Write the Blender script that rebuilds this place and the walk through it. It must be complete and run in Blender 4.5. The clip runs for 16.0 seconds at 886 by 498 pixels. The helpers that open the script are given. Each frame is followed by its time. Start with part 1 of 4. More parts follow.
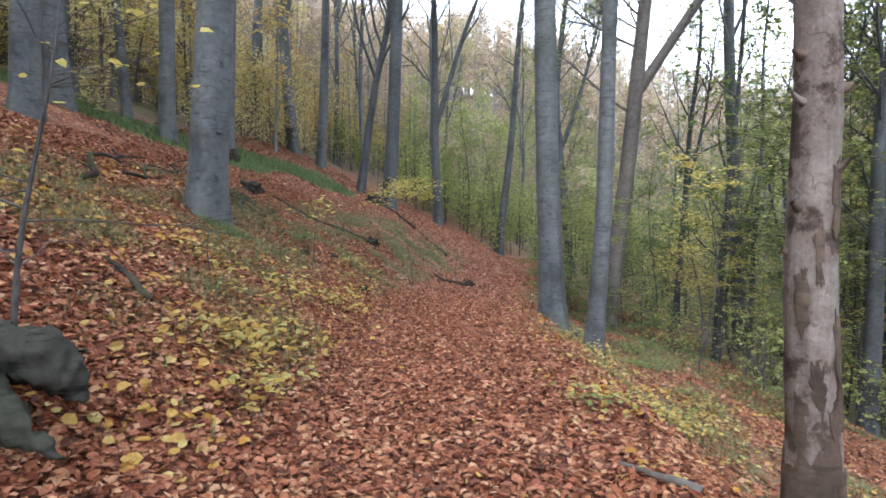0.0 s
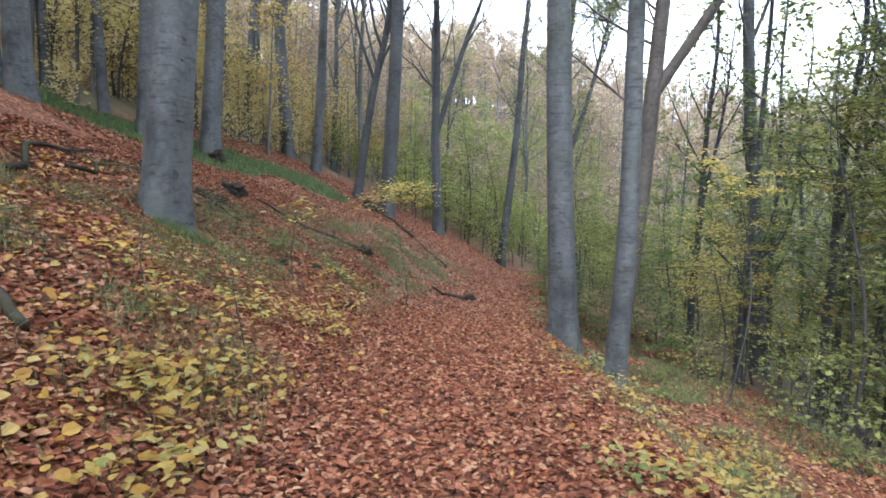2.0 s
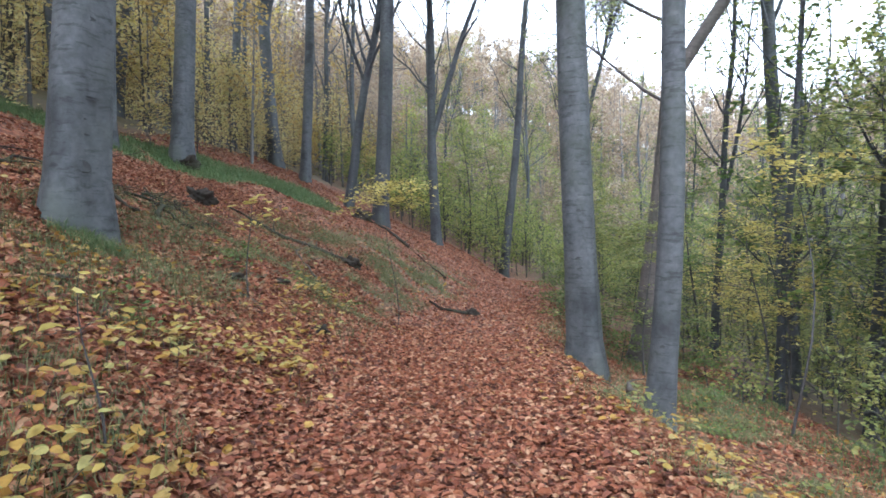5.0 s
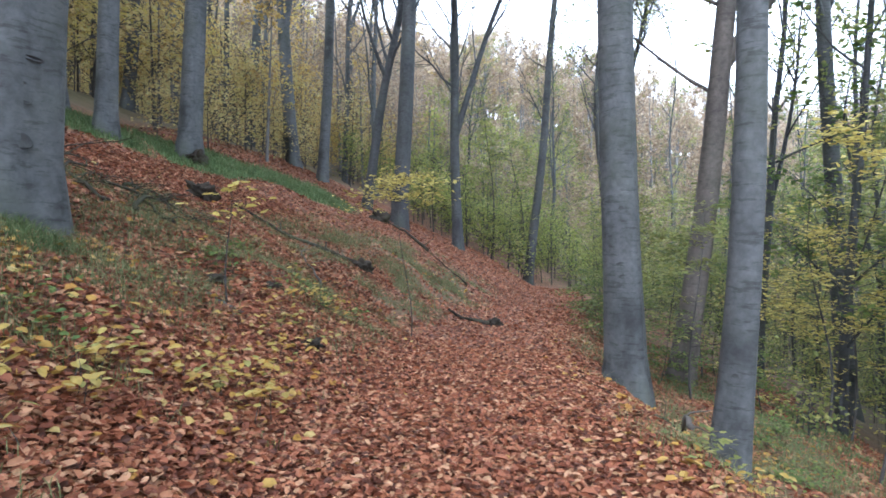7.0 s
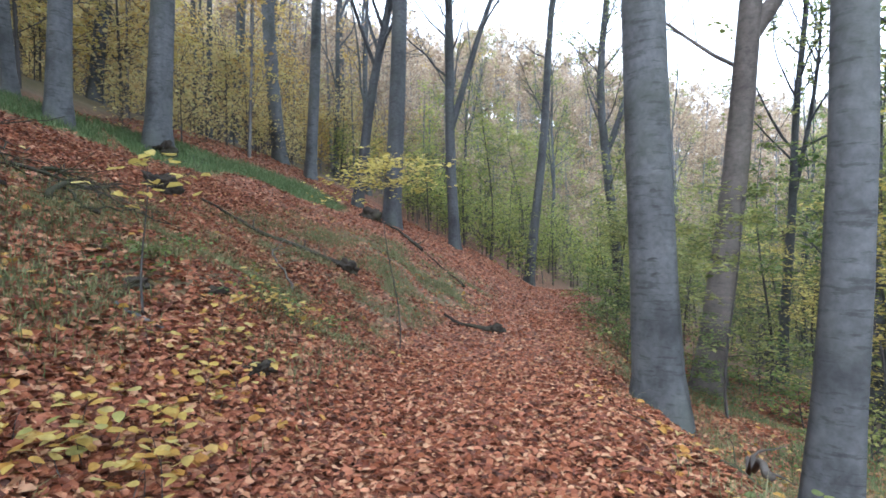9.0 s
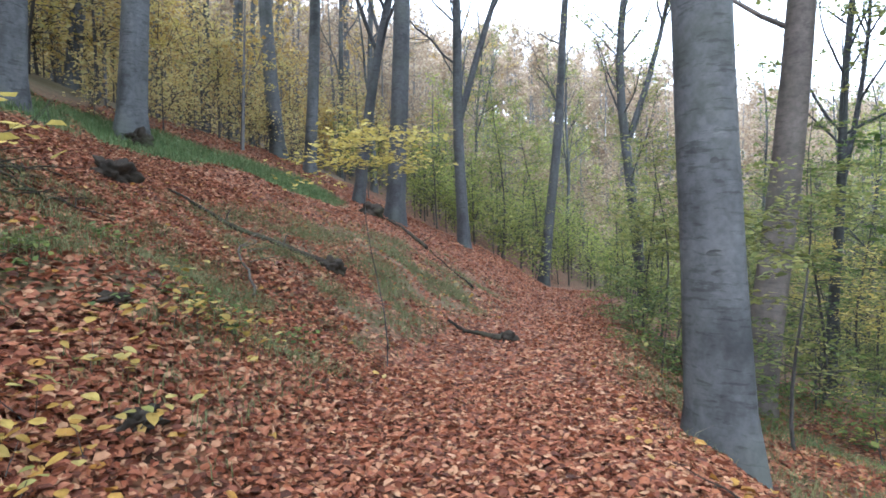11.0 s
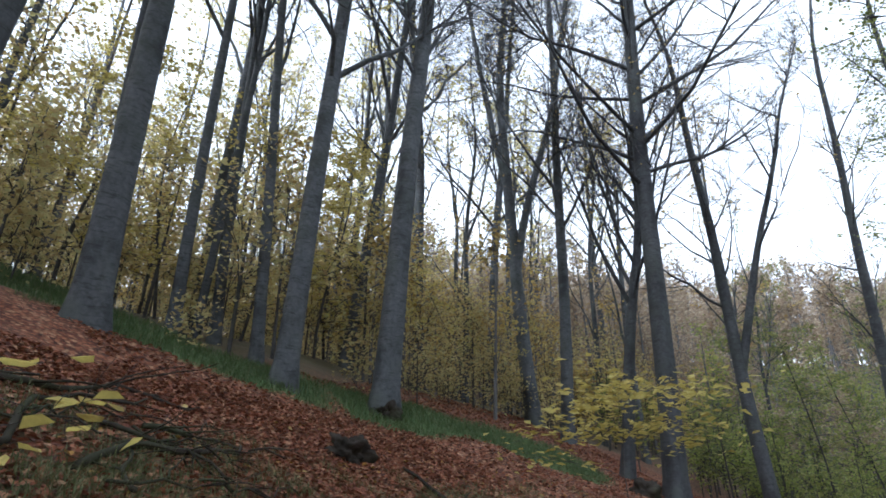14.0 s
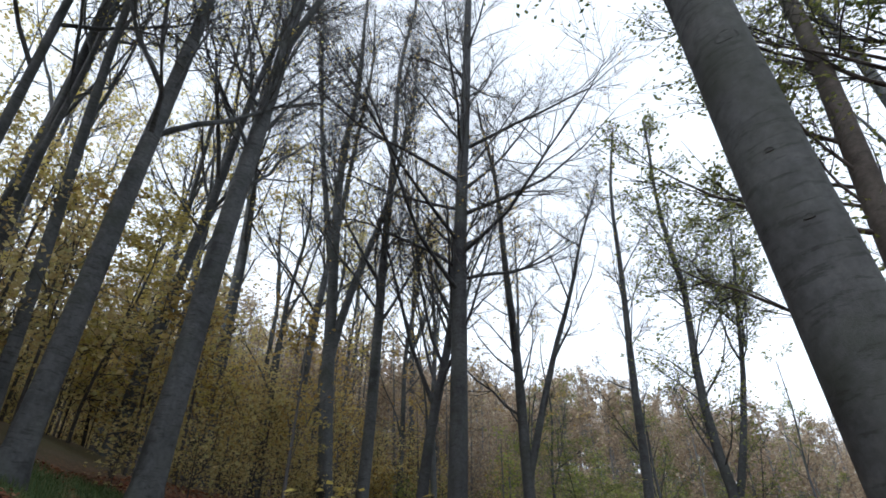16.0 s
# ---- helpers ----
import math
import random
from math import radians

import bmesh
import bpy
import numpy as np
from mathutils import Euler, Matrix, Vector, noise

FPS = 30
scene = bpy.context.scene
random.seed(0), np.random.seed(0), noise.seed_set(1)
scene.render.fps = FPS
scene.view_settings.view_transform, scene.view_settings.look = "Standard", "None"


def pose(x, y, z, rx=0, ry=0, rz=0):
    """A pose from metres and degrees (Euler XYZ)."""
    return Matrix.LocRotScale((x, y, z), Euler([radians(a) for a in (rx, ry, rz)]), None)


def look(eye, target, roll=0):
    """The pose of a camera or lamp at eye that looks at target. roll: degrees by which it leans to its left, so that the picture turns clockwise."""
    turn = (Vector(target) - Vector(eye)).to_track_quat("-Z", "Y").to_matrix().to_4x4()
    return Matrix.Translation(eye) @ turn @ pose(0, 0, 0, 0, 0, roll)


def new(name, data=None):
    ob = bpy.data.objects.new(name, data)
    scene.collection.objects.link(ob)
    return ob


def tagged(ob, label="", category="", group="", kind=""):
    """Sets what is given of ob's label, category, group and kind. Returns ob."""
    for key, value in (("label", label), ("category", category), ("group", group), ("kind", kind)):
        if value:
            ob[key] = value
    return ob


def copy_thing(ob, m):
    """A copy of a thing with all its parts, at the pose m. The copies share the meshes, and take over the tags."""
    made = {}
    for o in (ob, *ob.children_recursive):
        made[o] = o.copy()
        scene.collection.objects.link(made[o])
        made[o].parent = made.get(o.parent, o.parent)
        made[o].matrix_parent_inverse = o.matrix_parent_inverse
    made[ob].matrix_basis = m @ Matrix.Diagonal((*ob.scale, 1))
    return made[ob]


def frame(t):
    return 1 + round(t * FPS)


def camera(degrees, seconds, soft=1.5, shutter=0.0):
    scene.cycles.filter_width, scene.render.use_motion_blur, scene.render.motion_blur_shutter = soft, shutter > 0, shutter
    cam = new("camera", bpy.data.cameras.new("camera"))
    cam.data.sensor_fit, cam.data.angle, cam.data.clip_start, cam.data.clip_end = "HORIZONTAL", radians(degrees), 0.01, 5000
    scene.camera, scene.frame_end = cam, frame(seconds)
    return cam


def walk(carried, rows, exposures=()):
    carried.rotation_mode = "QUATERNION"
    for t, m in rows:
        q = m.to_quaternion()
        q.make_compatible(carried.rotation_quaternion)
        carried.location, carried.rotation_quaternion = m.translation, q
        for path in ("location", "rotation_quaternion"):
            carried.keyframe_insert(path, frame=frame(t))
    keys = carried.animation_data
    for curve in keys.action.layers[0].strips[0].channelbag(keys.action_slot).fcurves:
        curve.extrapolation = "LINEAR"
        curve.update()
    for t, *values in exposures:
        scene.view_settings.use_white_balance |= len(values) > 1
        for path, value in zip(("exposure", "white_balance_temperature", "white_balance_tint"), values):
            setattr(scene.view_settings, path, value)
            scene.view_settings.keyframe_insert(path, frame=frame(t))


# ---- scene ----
cam = camera(75.2, 16.0, soft=1.7)
PATH = [
    (0, (0.044, 0.101, 1.508), (0.009, 2.095, 1.358), 0.4),
    (0.5, (0.033, 0.411, 1.493), (-0.009, 2.406, 1.359), 0.8),
    (1, (0.023, 0.710, 1.465), (-0.020, 2.706, 1.335), 1.0),
    (1.5, (0.043, 1.028, 1.439), (0.005, 3.024, 1.314), 1.2),
    (2, (0.057, 1.354, 1.432), (0.020, 3.350, 1.317), 1.2),
    (2.5, (0.059, 1.661, 1.413), (0.025, 3.658, 1.307), 0.9),
    (3, (0.069, 1.932, 1.375), (0.051, 3.929, 1.268), 1.0),
    (3.5, (0.056, 2.220, 1.354), (0.033, 4.218, 1.259), 0.9),
    (3.7, (0.044, 2.332, 1.352), (0.018, 4.330, 1.258), 0.8),
    (5.8, (0.154, 3.398, 1.242), (0.110, 5.397, 1.179), -0.6),
    (6, (0.160, 3.501, 1.264), (0.107, 5.499, 1.198), -0.3),
    (6.5, (0.140, 3.801, 1.213), (0.061, 5.798, 1.148), 0.3),
    (7, (0.125, 4.126, 1.182), (0.005, 6.121, 1.129), 0.5),
    (7.5, (0.108, 4.454, 1.170), (-0.028, 6.449, 1.123), 0.6),
    (8, (0.087, 4.810, 1.102), (-0.057, 6.805, 1.060), 0.1),
    (8.5, (0.103, 5.169, 1.065), (-0.037, 7.163, 0.998), 0.2),
    (8.7, (0.098, 5.280, 1.075), (-0.026, 7.276, 1.025), -0.0),
    (10.8, (0.178, 6.762, 0.974), (0.089, 8.760, 0.933), -0.3),
    (11, (0.188, 6.899, 0.966), (0.032, 8.893, 0.921), -0.5),
    (11.5, (0.143, 7.223, 0.994), (-0.267, 9.180, 0.962), -0.7),
    (12, (0.086, 7.561, 1.019), (-0.594, 9.441, 1.035), -0.7),
    (12.5, (0.069, 7.876, 1.050), (-0.808, 9.664, 1.226), -0.4),
    (13, (0.020, 8.140, 1.093), (-0.919, 9.849, 1.535), -0.3),
    (13.5, (-0.036, 8.331, 1.149), (-0.966, 9.964, 1.836), -0.2),
    (14, (-0.048, 8.396, 1.196), (-0.958, 9.971, 2.028), 0.7),
    (14.5, (0.140, 8.470, 1.220), (-0.688, 10.003, 2.204), 2.3),
    (15, (0.250, 8.575, 1.292), (-0.413, 10.110, 2.389), 2.3),
    (15.5, (0.280, 8.580, 1.352), (-0.247, 10.153, 2.471), 1.3),
    (16, (0.365, 8.550, 1.414), (0.036, 10.195, 2.503), -0.7),
]
walk(cam, [(t, look(eye, target, roll)) for t, eye, target, roll in PATH],
     exposures=[(0, 3.28, 5540, 8), (6.5, 3.28, 5280, 8), (11.5, 3.42, 5300, 8), (12.5, 3.3, 5320, 8), (13.5, 2.5, 5400, 8), (14.5, 2.1, 5500, 8), (16, 1.68, 5800, 8)])

# ---- world and sun: an overcast autumn day ----
world = bpy.data.worlds.new("overcast_sky")
scene.world = world
world.use_nodes = True
wn, wl = world.node_tree.nodes, world.node_tree.links
sky = wn.new("ShaderNodeTexSky")
sky.sky_type, sky.sun_disc = "NISHITA", False
sky.sun_elevation, sky.sun_rotation = radians(40), radians(200)
sky.air_density, sky.dust_density, sky.ozone_density = 1.0, 4.0, 1.0
grey = wn.new("ShaderNodeHueSaturation")
grey.inputs["Saturation"].default_value = 0.12
wl.new(sky.outputs[0], grey.inputs["Color"])
cloud = wn.new("ShaderNodeMix")
cloud.data_type = "RGBA"
cloud.inputs[0].default_value = 0.6
cloud.inputs[7].default_value = (2.82, 2.9, 3.0, 1)
wl.new(grey.outputs[0], cloud.inputs[6])
wl.new(cloud.outputs[2], wn["Background"].inputs["Color"])
wn["Background"].inputs["Strength"].default_value = 0.15
sun = new("sun", bpy.data.lights.new("sun", "SUN"))
sun.data.energy, sun.data.angle, sun.data.color = 0.3, radians(25), (1.0, 0.97, 0.92)
sun.matrix_world = look((0, 0, 30), (0 + 20 * math.sin(radians(20)), 20 * math.cos(radians(20)), 8))

RNG = np.random.default_rng(7)


# ---- materials ----
def material(name, rough=0.8):
    m = bpy.data.materials.new(name)
    m.use_nodes = True
    n, l = m.node_tree.nodes, m.node_tree.links
    p = n["Principled BSDF"]
    p.inputs["Roughness"].default_value = rough
    p.inputs["Specular IOR Level"].default_value = 0.25
    return m, n, l, p


def node(n, kind, **values):
    x = n.new("ShaderNode" + kind)
    for k, v in values.items():
        x.inputs[k.replace("_", " ")].default_value = v
    return x


def ramp(n, l, source, stops):
    r = n.new("ShaderNodeValToRGB")
    e = r.color_ramp.elements
    while len(e) < len(stops):
        e.new(0.5)
    for item, (pos, col) in zip(e, stops):
        item.position, item.color = pos, (*col, 1)
    l.new(source, r.inputs["Fac"])
    return r.outputs["Color"]


def mixed(n, l, kind, fac, a, b):
    m = n.new("ShaderNodeMix")
    m.data_type, m.blend_type = "RGBA", kind
    for socket, v in ((m.inputs[0], fac), (m.inputs[6], a), (m.inputs[7], b)):
        if hasattr(v, "is_linked"):
            l.new(v, socket)
        else:
            socket.default_value = v
    return m.outputs[2]


def bumped(n, l, p, height, strength, distance):
    b = node(n, "Bump", Strength=strength, Distance=distance)
    l.new(height, b.inputs["Height"])
    l.new(b.outputs[0], p.inputs["Normal"])


def leaf_material(name, stops, glow=0.35):
    """Thin leaves: colour by leaf, with light coming through the blade."""
    m, n, l, p = material(name, 0.6)
    geo = n.new("ShaderNodeNewGeometry")
    col = ramp(n, l, geo.outputs["Random Per Island"], stops)
    tex = node(n, "TexNoise", Scale=35.0, Detail=3.0)
    co = n.new("ShaderNodeTexCoord")
    l.new(co.outputs["Object"], tex.inputs["Vector"])
    col = mixed(n, l, "MULTIPLY", 0.5, col, ramp(n, l, tex.outputs["Fac"], [(0.3, (0.55, 0.5, 0.45)), (0.7, (1.15, 1.1, 1.05))]))
    l.new(col, p.inputs["Base Color"])
    if glow:
        tr = n.new("ShaderNodeBsdfTranslucent")
        l.new(col, tr.inputs["Color"])
        mix = node(n, "MixShader", Fac=glow)
        l.new(p.outputs[0], mix.inputs[1])
        l.new(tr.outputs[0], mix.inputs[2])
        l.new(mix.outputs[0], n["Material Output"].inputs["Surface"])
    return m


RUST = [(0.0, (0.05, 0.018, 0.010)), (0.25, (0.137, 0.043, 0.022)), (0.5, (0.218, 0.076, 0.038)), (0.75, (0.292, 0.122, 0.064)), (0.95, (0.38, 0.225, 0.132))]
M_RUST = leaf_material("fallen_beech_leaf", RUST, 0.12)
M_MAPLE = leaf_material("fallen_yellow_leaf", [(0, (0.30, 0.15, 0.03)), (0.5, (0.36, 0.225, 0.05)), (1, (0.36, 0.28, 0.11))], 0.2)
M_GREENY = leaf_material("green_yellow_leaf", [(0, (0.125, 0.155, 0.055)), (0.5, (0.215, 0.245, 0.075)), (1, (0.33, 0.32, 0.11))], 0.5)
M_YELLOW = leaf_material("yellow_leaf", [(0, (0.34, 0.27, 0.075)), (0.5, (0.52, 0.44, 0.125)), (1, (0.62, 0.55, 0.20))], 0.6)
M_GREEN = leaf_material("green_leaf", [(0, (0.06, 0.10, 0.03)), (0.6, (0.12, 0.17, 0.045)), (1, (0.20, 0.23, 0.06))], 0.45)
M_OCHRE = leaf_material("ochre_leaf", [(0, (0.26, 0.17, 0.055)), (0.5, (0.44, 0.32, 0.11)), (1, (0.55, 0.44, 0.16))], 0.66)
M_GRASS = leaf_material("grass_blade", [(0, (0.06, 0.10, 0.04)), (0.7, (0.11, 0.165, 0.065)), (1, (0.20, 0.21, 0.11))], 0.3)
M_DRY = leaf_material("dry_grass_blade", [(0, (0.085, 0.105, 0.042)), (0.6, (0.145, 0.16, 0.07)), (1, (0.22, 0.205, 0.11))], 0.2)


def bark_material(name, pale, dark, algae, scar=0.5, rough_bark=0.0):
    m, n, l, p = material(name, 0.75)
    co = n.new("ShaderNodeTexCoord")
    big = node(n, "TexNoise", Scale=1.3, Detail=5.0, Roughness=0.6)
    l.new(co.outputs["Object"], big.inputs["Vector"])
    col = ramp(n, l, big.outputs["Fac"], [(0.33, dark), (0.46, tuple(a * 0.6 + b * 0.4 for a, b in zip(pale, dark))), (0.62, pale)])
    # horizontal wrinkles and scars
    flat = n.new("ShaderNodeMapping")
    flat.inputs["Scale"].default_value = (2.2, 2.2, 13.0)
    l.new(co.outputs["Object"], flat.inputs["Vector"])
    rings = node(n, "TexNoise", Scale=1.6, Detail=6.0, Roughness=0.7)
    l.new(flat.outputs[0], rings.inputs["Vector"])
    mark = ramp(n, l, rings.outputs["Fac"], [(0.39, (0.3, 0.3, 0.3)), (0.46, (1, 1, 1))])
    col = mixed(n, l, "MULTIPLY", scar, col, mark)
    spots = node(n, "TexVoronoi", Scale=4.5)
    l.new(co.outputs["Object"], spots.inputs["Vector"])
    lichen = ramp(n, l, spots.outputs["Distance"], [(0.10, (1.35, 1.35, 1.3)), (0.22, (1, 1, 1))])
    col = mixed(n, l, "MULTIPLY", 0.5, col, lichen)
    mottle = node(n, "TexNoise", Scale=11.0, Detail=5.0, Roughness=0.7)
    l.new(co.outputs["Object"], mottle.inputs["Vector"])
    col = mixed(n, l, "MULTIPLY", 0.8, col, ramp(n, l, mottle.outputs["Fac"], [(0.35, (0.62, 0.62, 0.62)), (0.65, (1.2, 1.2, 1.2))]))
    moss = node(n, "TexNoise", Scale=0.7, Detail=8.0, Roughness=0.65)
    l.new(co.outputs["Object"], moss.inputs["Vector"])
    amount = ramp(n, l, moss.outputs["Fac"], [(0.48, (0, 0, 0)), (0.66, (0.6, 0.6, 0.6))])
    col = mixed(n, l, "MIX", amount, col, (*algae, 1))
    l.new(col, p.inputs["Base Color"])
    grain = node(n, "TexNoise", Scale=28.0 if not rough_bark else 14.0, Detail=5.0)
    l.new((flat if rough_bark == 0 else co).outputs[0 if rough_bark == 0 else 3], grain.inputs["Vector"])
    bumped(n, l, p, grain.outputs["Fac"], 0.35 + rough_bark, 0.012)
    return m


M_BEECH = bark_material("beech_bark", (0.098, 0.102, 0.106), (0.036, 0.038, 0.040), (0.054, 0.062, 0.047), 0.6)
M_DARKBARK = bark_material("dark_bark", (0.066, 0.068, 0.072), (0.030, 0.030, 0.033), (0.045, 0.052, 0.040), 0.5, 0.3)
M_TWIG = bark_material("twig_bark", (0.068, 0.062, 0.06), (0.034, 0.031, 0.03), (0.05, 0.054, 0.04), 0.2)
M_BROWNBARK = bark_material("brown_bark", (0.105, 0.09, 0.08), (0.06, 0.05, 0.045), (0.06, 0.058, 0.045), 0.4, 0.3)


def dead_material():
    """Bare greying wood with patches of dark bark left on it."""
    m, n, l, p = material("dead_bark", 0.8)
    co = n.new("ShaderNodeTexCoord")
    warp = node(n, "TexNoise", Scale=7.0, Detail=3.0)
    l.new(co.outputs["Object"], warp.inputs["Vector"])
    bent = n.new("ShaderNodeVectorMath")
    bent.operation = "MULTIPLY_ADD"
    l.new(warp.outputs["Color"], bent.inputs[0])
    bent.inputs[1].default_value = (0.3, 0.3, 0.3)
    l.new(co.outputs["Object"], bent.inputs[2])
    plates = n.new("ShaderNodeTexVoronoi")
    plates.feature = "DISTANCE_TO_EDGE"
    plates.inputs["Scale"].default_value = 3.4
    tall = n.new("ShaderNodeMapping")
    tall.inputs["Scale"].default_value = (1.2, 1.2, 0.75)
    l.new(bent.outputs[0], tall.inputs["Vector"])
    l.new(tall.outputs[0], plates.inputs["Vector"])
    patch = node(n, "TexNoise", Scale=3.6, Detail=6.0, Roughness=0.65)
    l.new(co.outputs["Object"], patch.inputs["Vector"])
    col = ramp(n, l, patch.outputs["Fac"], [(0.38, (0.022, 0.015, 0.011)), (0.445, (0.06, 0.042, 0.033)), (0.475, (0.115, 0.09, 0.078)), (0.58, (0.15, 0.125, 0.112)), (0.68, (0.20, 0.17, 0.15))])
    gap = ramp(n, l, plates.outputs["Distance"], [(0.0, (0.3, 0.27, 0.25)), (0.022, (1, 1, 1))])
    some = ramp(n, l, warp.outputs["Fac"], [(0.45, (0, 0, 0)), (0.56, (0.8, 0.8, 0.8))])
    col = mixed(n, l, "MULTIPLY", some, col, gap)
    run = n.new("ShaderNodeMapping")
    run.inputs["Scale"].default_value = (16.0, 16.0, 1.3)
    l.new(co.outputs["Object"], run.inputs["Vector"])
    streak = node(n, "TexNoise", Scale=1.0, Detail=5.0, Roughness=0.65)
    l.new(run.outputs[0], streak.inputs["Vector"])
    col = mixed(n, l, "MULTIPLY", 0.7, col, ramp(n, l, streak.outputs["Fac"], [(0.32, (0.55, 0.52, 0.5)), (0.65, (1.15, 1.13, 1.12))]))
    grain = node(n, "TexNoise", Scale=45.0, Detail=4.0)
    l.new(co.outputs["Object"], grain.inputs["Vector"])
    col = mixed(n, l, "MULTIPLY", 0.5, col, ramp(n, l, grain.outputs["Fac"], [(0.3, (0.6, 0.58, 0.55)), (0.7, (1.2, 1.2, 1.2))]))
    l.new(col, p.inputs["Base Color"])
    bumped(n, l, p, patch.outputs["Fac"], 0.9, 0.03)
    return m


M_DEAD = dead_material()
M_OLDBARK = bark_material("old_flaking_bark", (0.085, 0.058, 0.042), (0.026, 0.018, 0.013), (0.06, 0.045, 0.03), 0.6, 0.5)
M_MOSSY = bark_material("mossy_wood", (0.055, 0.045, 0.036), (0.02, 0.017, 0.014), (0.03, 0.042, 0.016), 0.4, 0.4)

M_MOSSY.node_tree.nodes["Principled BSDF"].inputs["Specular IOR Level"].default_value = 0.04


def ground_material():
    m, n, l, p = material("leaf_litter_ground", 0.85)
    co = n.new("ShaderNodeTexCoord")
    warp = node(n, "TexNoise", Scale=9.0, Detail=3.0)
    l.new(co.outputs["Object"], warp.inputs["Vector"])
    shifted = n.new("ShaderNodeVectorMath")
    shifted.operation = "MULTIPLY_ADD"
    l.new(warp.outputs["Color"], shifted.inputs[0])
    shifted.inputs[1].default_value = (0.06, 0.06, 0.06)
    l.new(co.outputs["Object"], shifted.inputs[2])
    cells = node(n, "TexVoronoi", Scale=17.0, Randomness=1.0)
    l.new(shifted.outputs[0], cells.inputs["Vector"])
    sep = n.new("ShaderNodeSeparateColor")
    l.new(cells.outputs["Color"], sep.inputs[0])
    leaf = ramp(n, l, sep.outputs["Red"], RUST)
    edge = ramp(n, l, cells.outputs["Distance"], [(0.25, (1, 1, 1)), (0.7, (0.3, 0.26, 0.24))])
    leaf = mixed(n, l, "MULTIPLY", 0.8, leaf, edge)
    big = node(n, "TexNoise", Scale=0.5, Detail=6.0, Roughness=0.65)
    l.new(co.outputs["Object"], big.inputs["Vector"])
    leaf = mixed(n, l, "MULTIPLY", 0.6, leaf, ramp(n, l, big.outputs["Fac"], [(0.3, (0.6, 0.58, 0.5)), (0.7, (1.15, 1.1, 1.1))]))
    # soil, herbs and moss by the kind of ground
    kind = n.new("ShaderNodeAttribute")
    kind.attribute_name = "cover"
    parts = n.new("ShaderNodeSeparateColor")
    l.new(kind.outputs["Color"], parts.inputs[0])
    fine = node(n, "TexNoise", Scale=22.0, Detail=5.0, Roughness=0.7)
    l.new(co.outputs["Object"], fine.inputs["Vector"])
    herb = ramp(n, l, fine.outputs["Fac"], [(0.3, (0.045, 0.048, 0.022)), (0.5, (0.095, 0.082, 0.042)), (0.7, (0.15, 0.095, 0.055))])
    green = ramp(n, l, fine.outputs["Fac"], [(0.3, (0.045, 0.08, 0.026)), (0.7, (0.10, 0.155, 0.05))])
    col = mixed(n, l, "MIX", parts.outputs["Green"], leaf, herb)
    col = mixed(n, l, "MIX", parts.outputs["Red"], col, green)
    under = ramp(n, l, fine.outputs["Fac"], [(0.3, (0.045, 0.042, 0.022)), (0.5, (0.085, 0.062, 0.038)), (0.7, (0.12, 0.085, 0.055))])
    patch = node(n, "TexNoise", Scale=0.22, Detail=4.0, Roughness=0.6)
    l.new(co.outputs["Object"], patch.inputs["Vector"])
    under = mixed(n, l, "MIX", 0.55, under, ramp(n, l, patch.outputs["Fac"], [(0.35, (0.075, 0.085, 0.04)), (0.5, (0.105, 0.09, 0.06)), (0.65, (0.13, 0.085, 0.055))]))
    col = mixed(n, l, "MIX", parts.outputs["Blue"], col, under)
    l.new(col, p.inputs["Base Color"])
    bumped(n, l, p, cells.outputs["Distance"], 0.45, 0.012)
    return m


M_GROUND = ground_material()


# ---- shape of the land ----
def vnoise(x, y, scale, seed=0):
    """Smooth lattice noise, 0 to 1."""
    x, y = np.asarray(x, float) / scale, np.asarray(y, float) / scale
    i, j = np.floor(x), np.floor(y)
    u, v = x - i, y - j
    u, v = u * u * (3 - 2 * u), v * v * (3 - 2 * v)

    def h(a, b):
        s = np.sin(a * 127.1 + b * 311.7 + seed * 74.7) * 43758.5453
        return s - np.floor(s)

    return (h(i, j) * (1 - u) + h(i + 1, j) * u) * (1 - v) + (h(i, j + 1) * (1 - u) + h(i + 1, j + 1) * u) * v


def curve(v, *pairs):
    return np.interp(v, [a for a, _ in pairs], [b for _, b in pairs])


def path_x(y):
    return curve(y, (-10, 0), (9, 0), (12.4, 0.2), (15.6, 0.5), (20, 1.6), (24.3, 2.4), (28, 3.0), (34, 4.3), (45, 9), (80, 28))


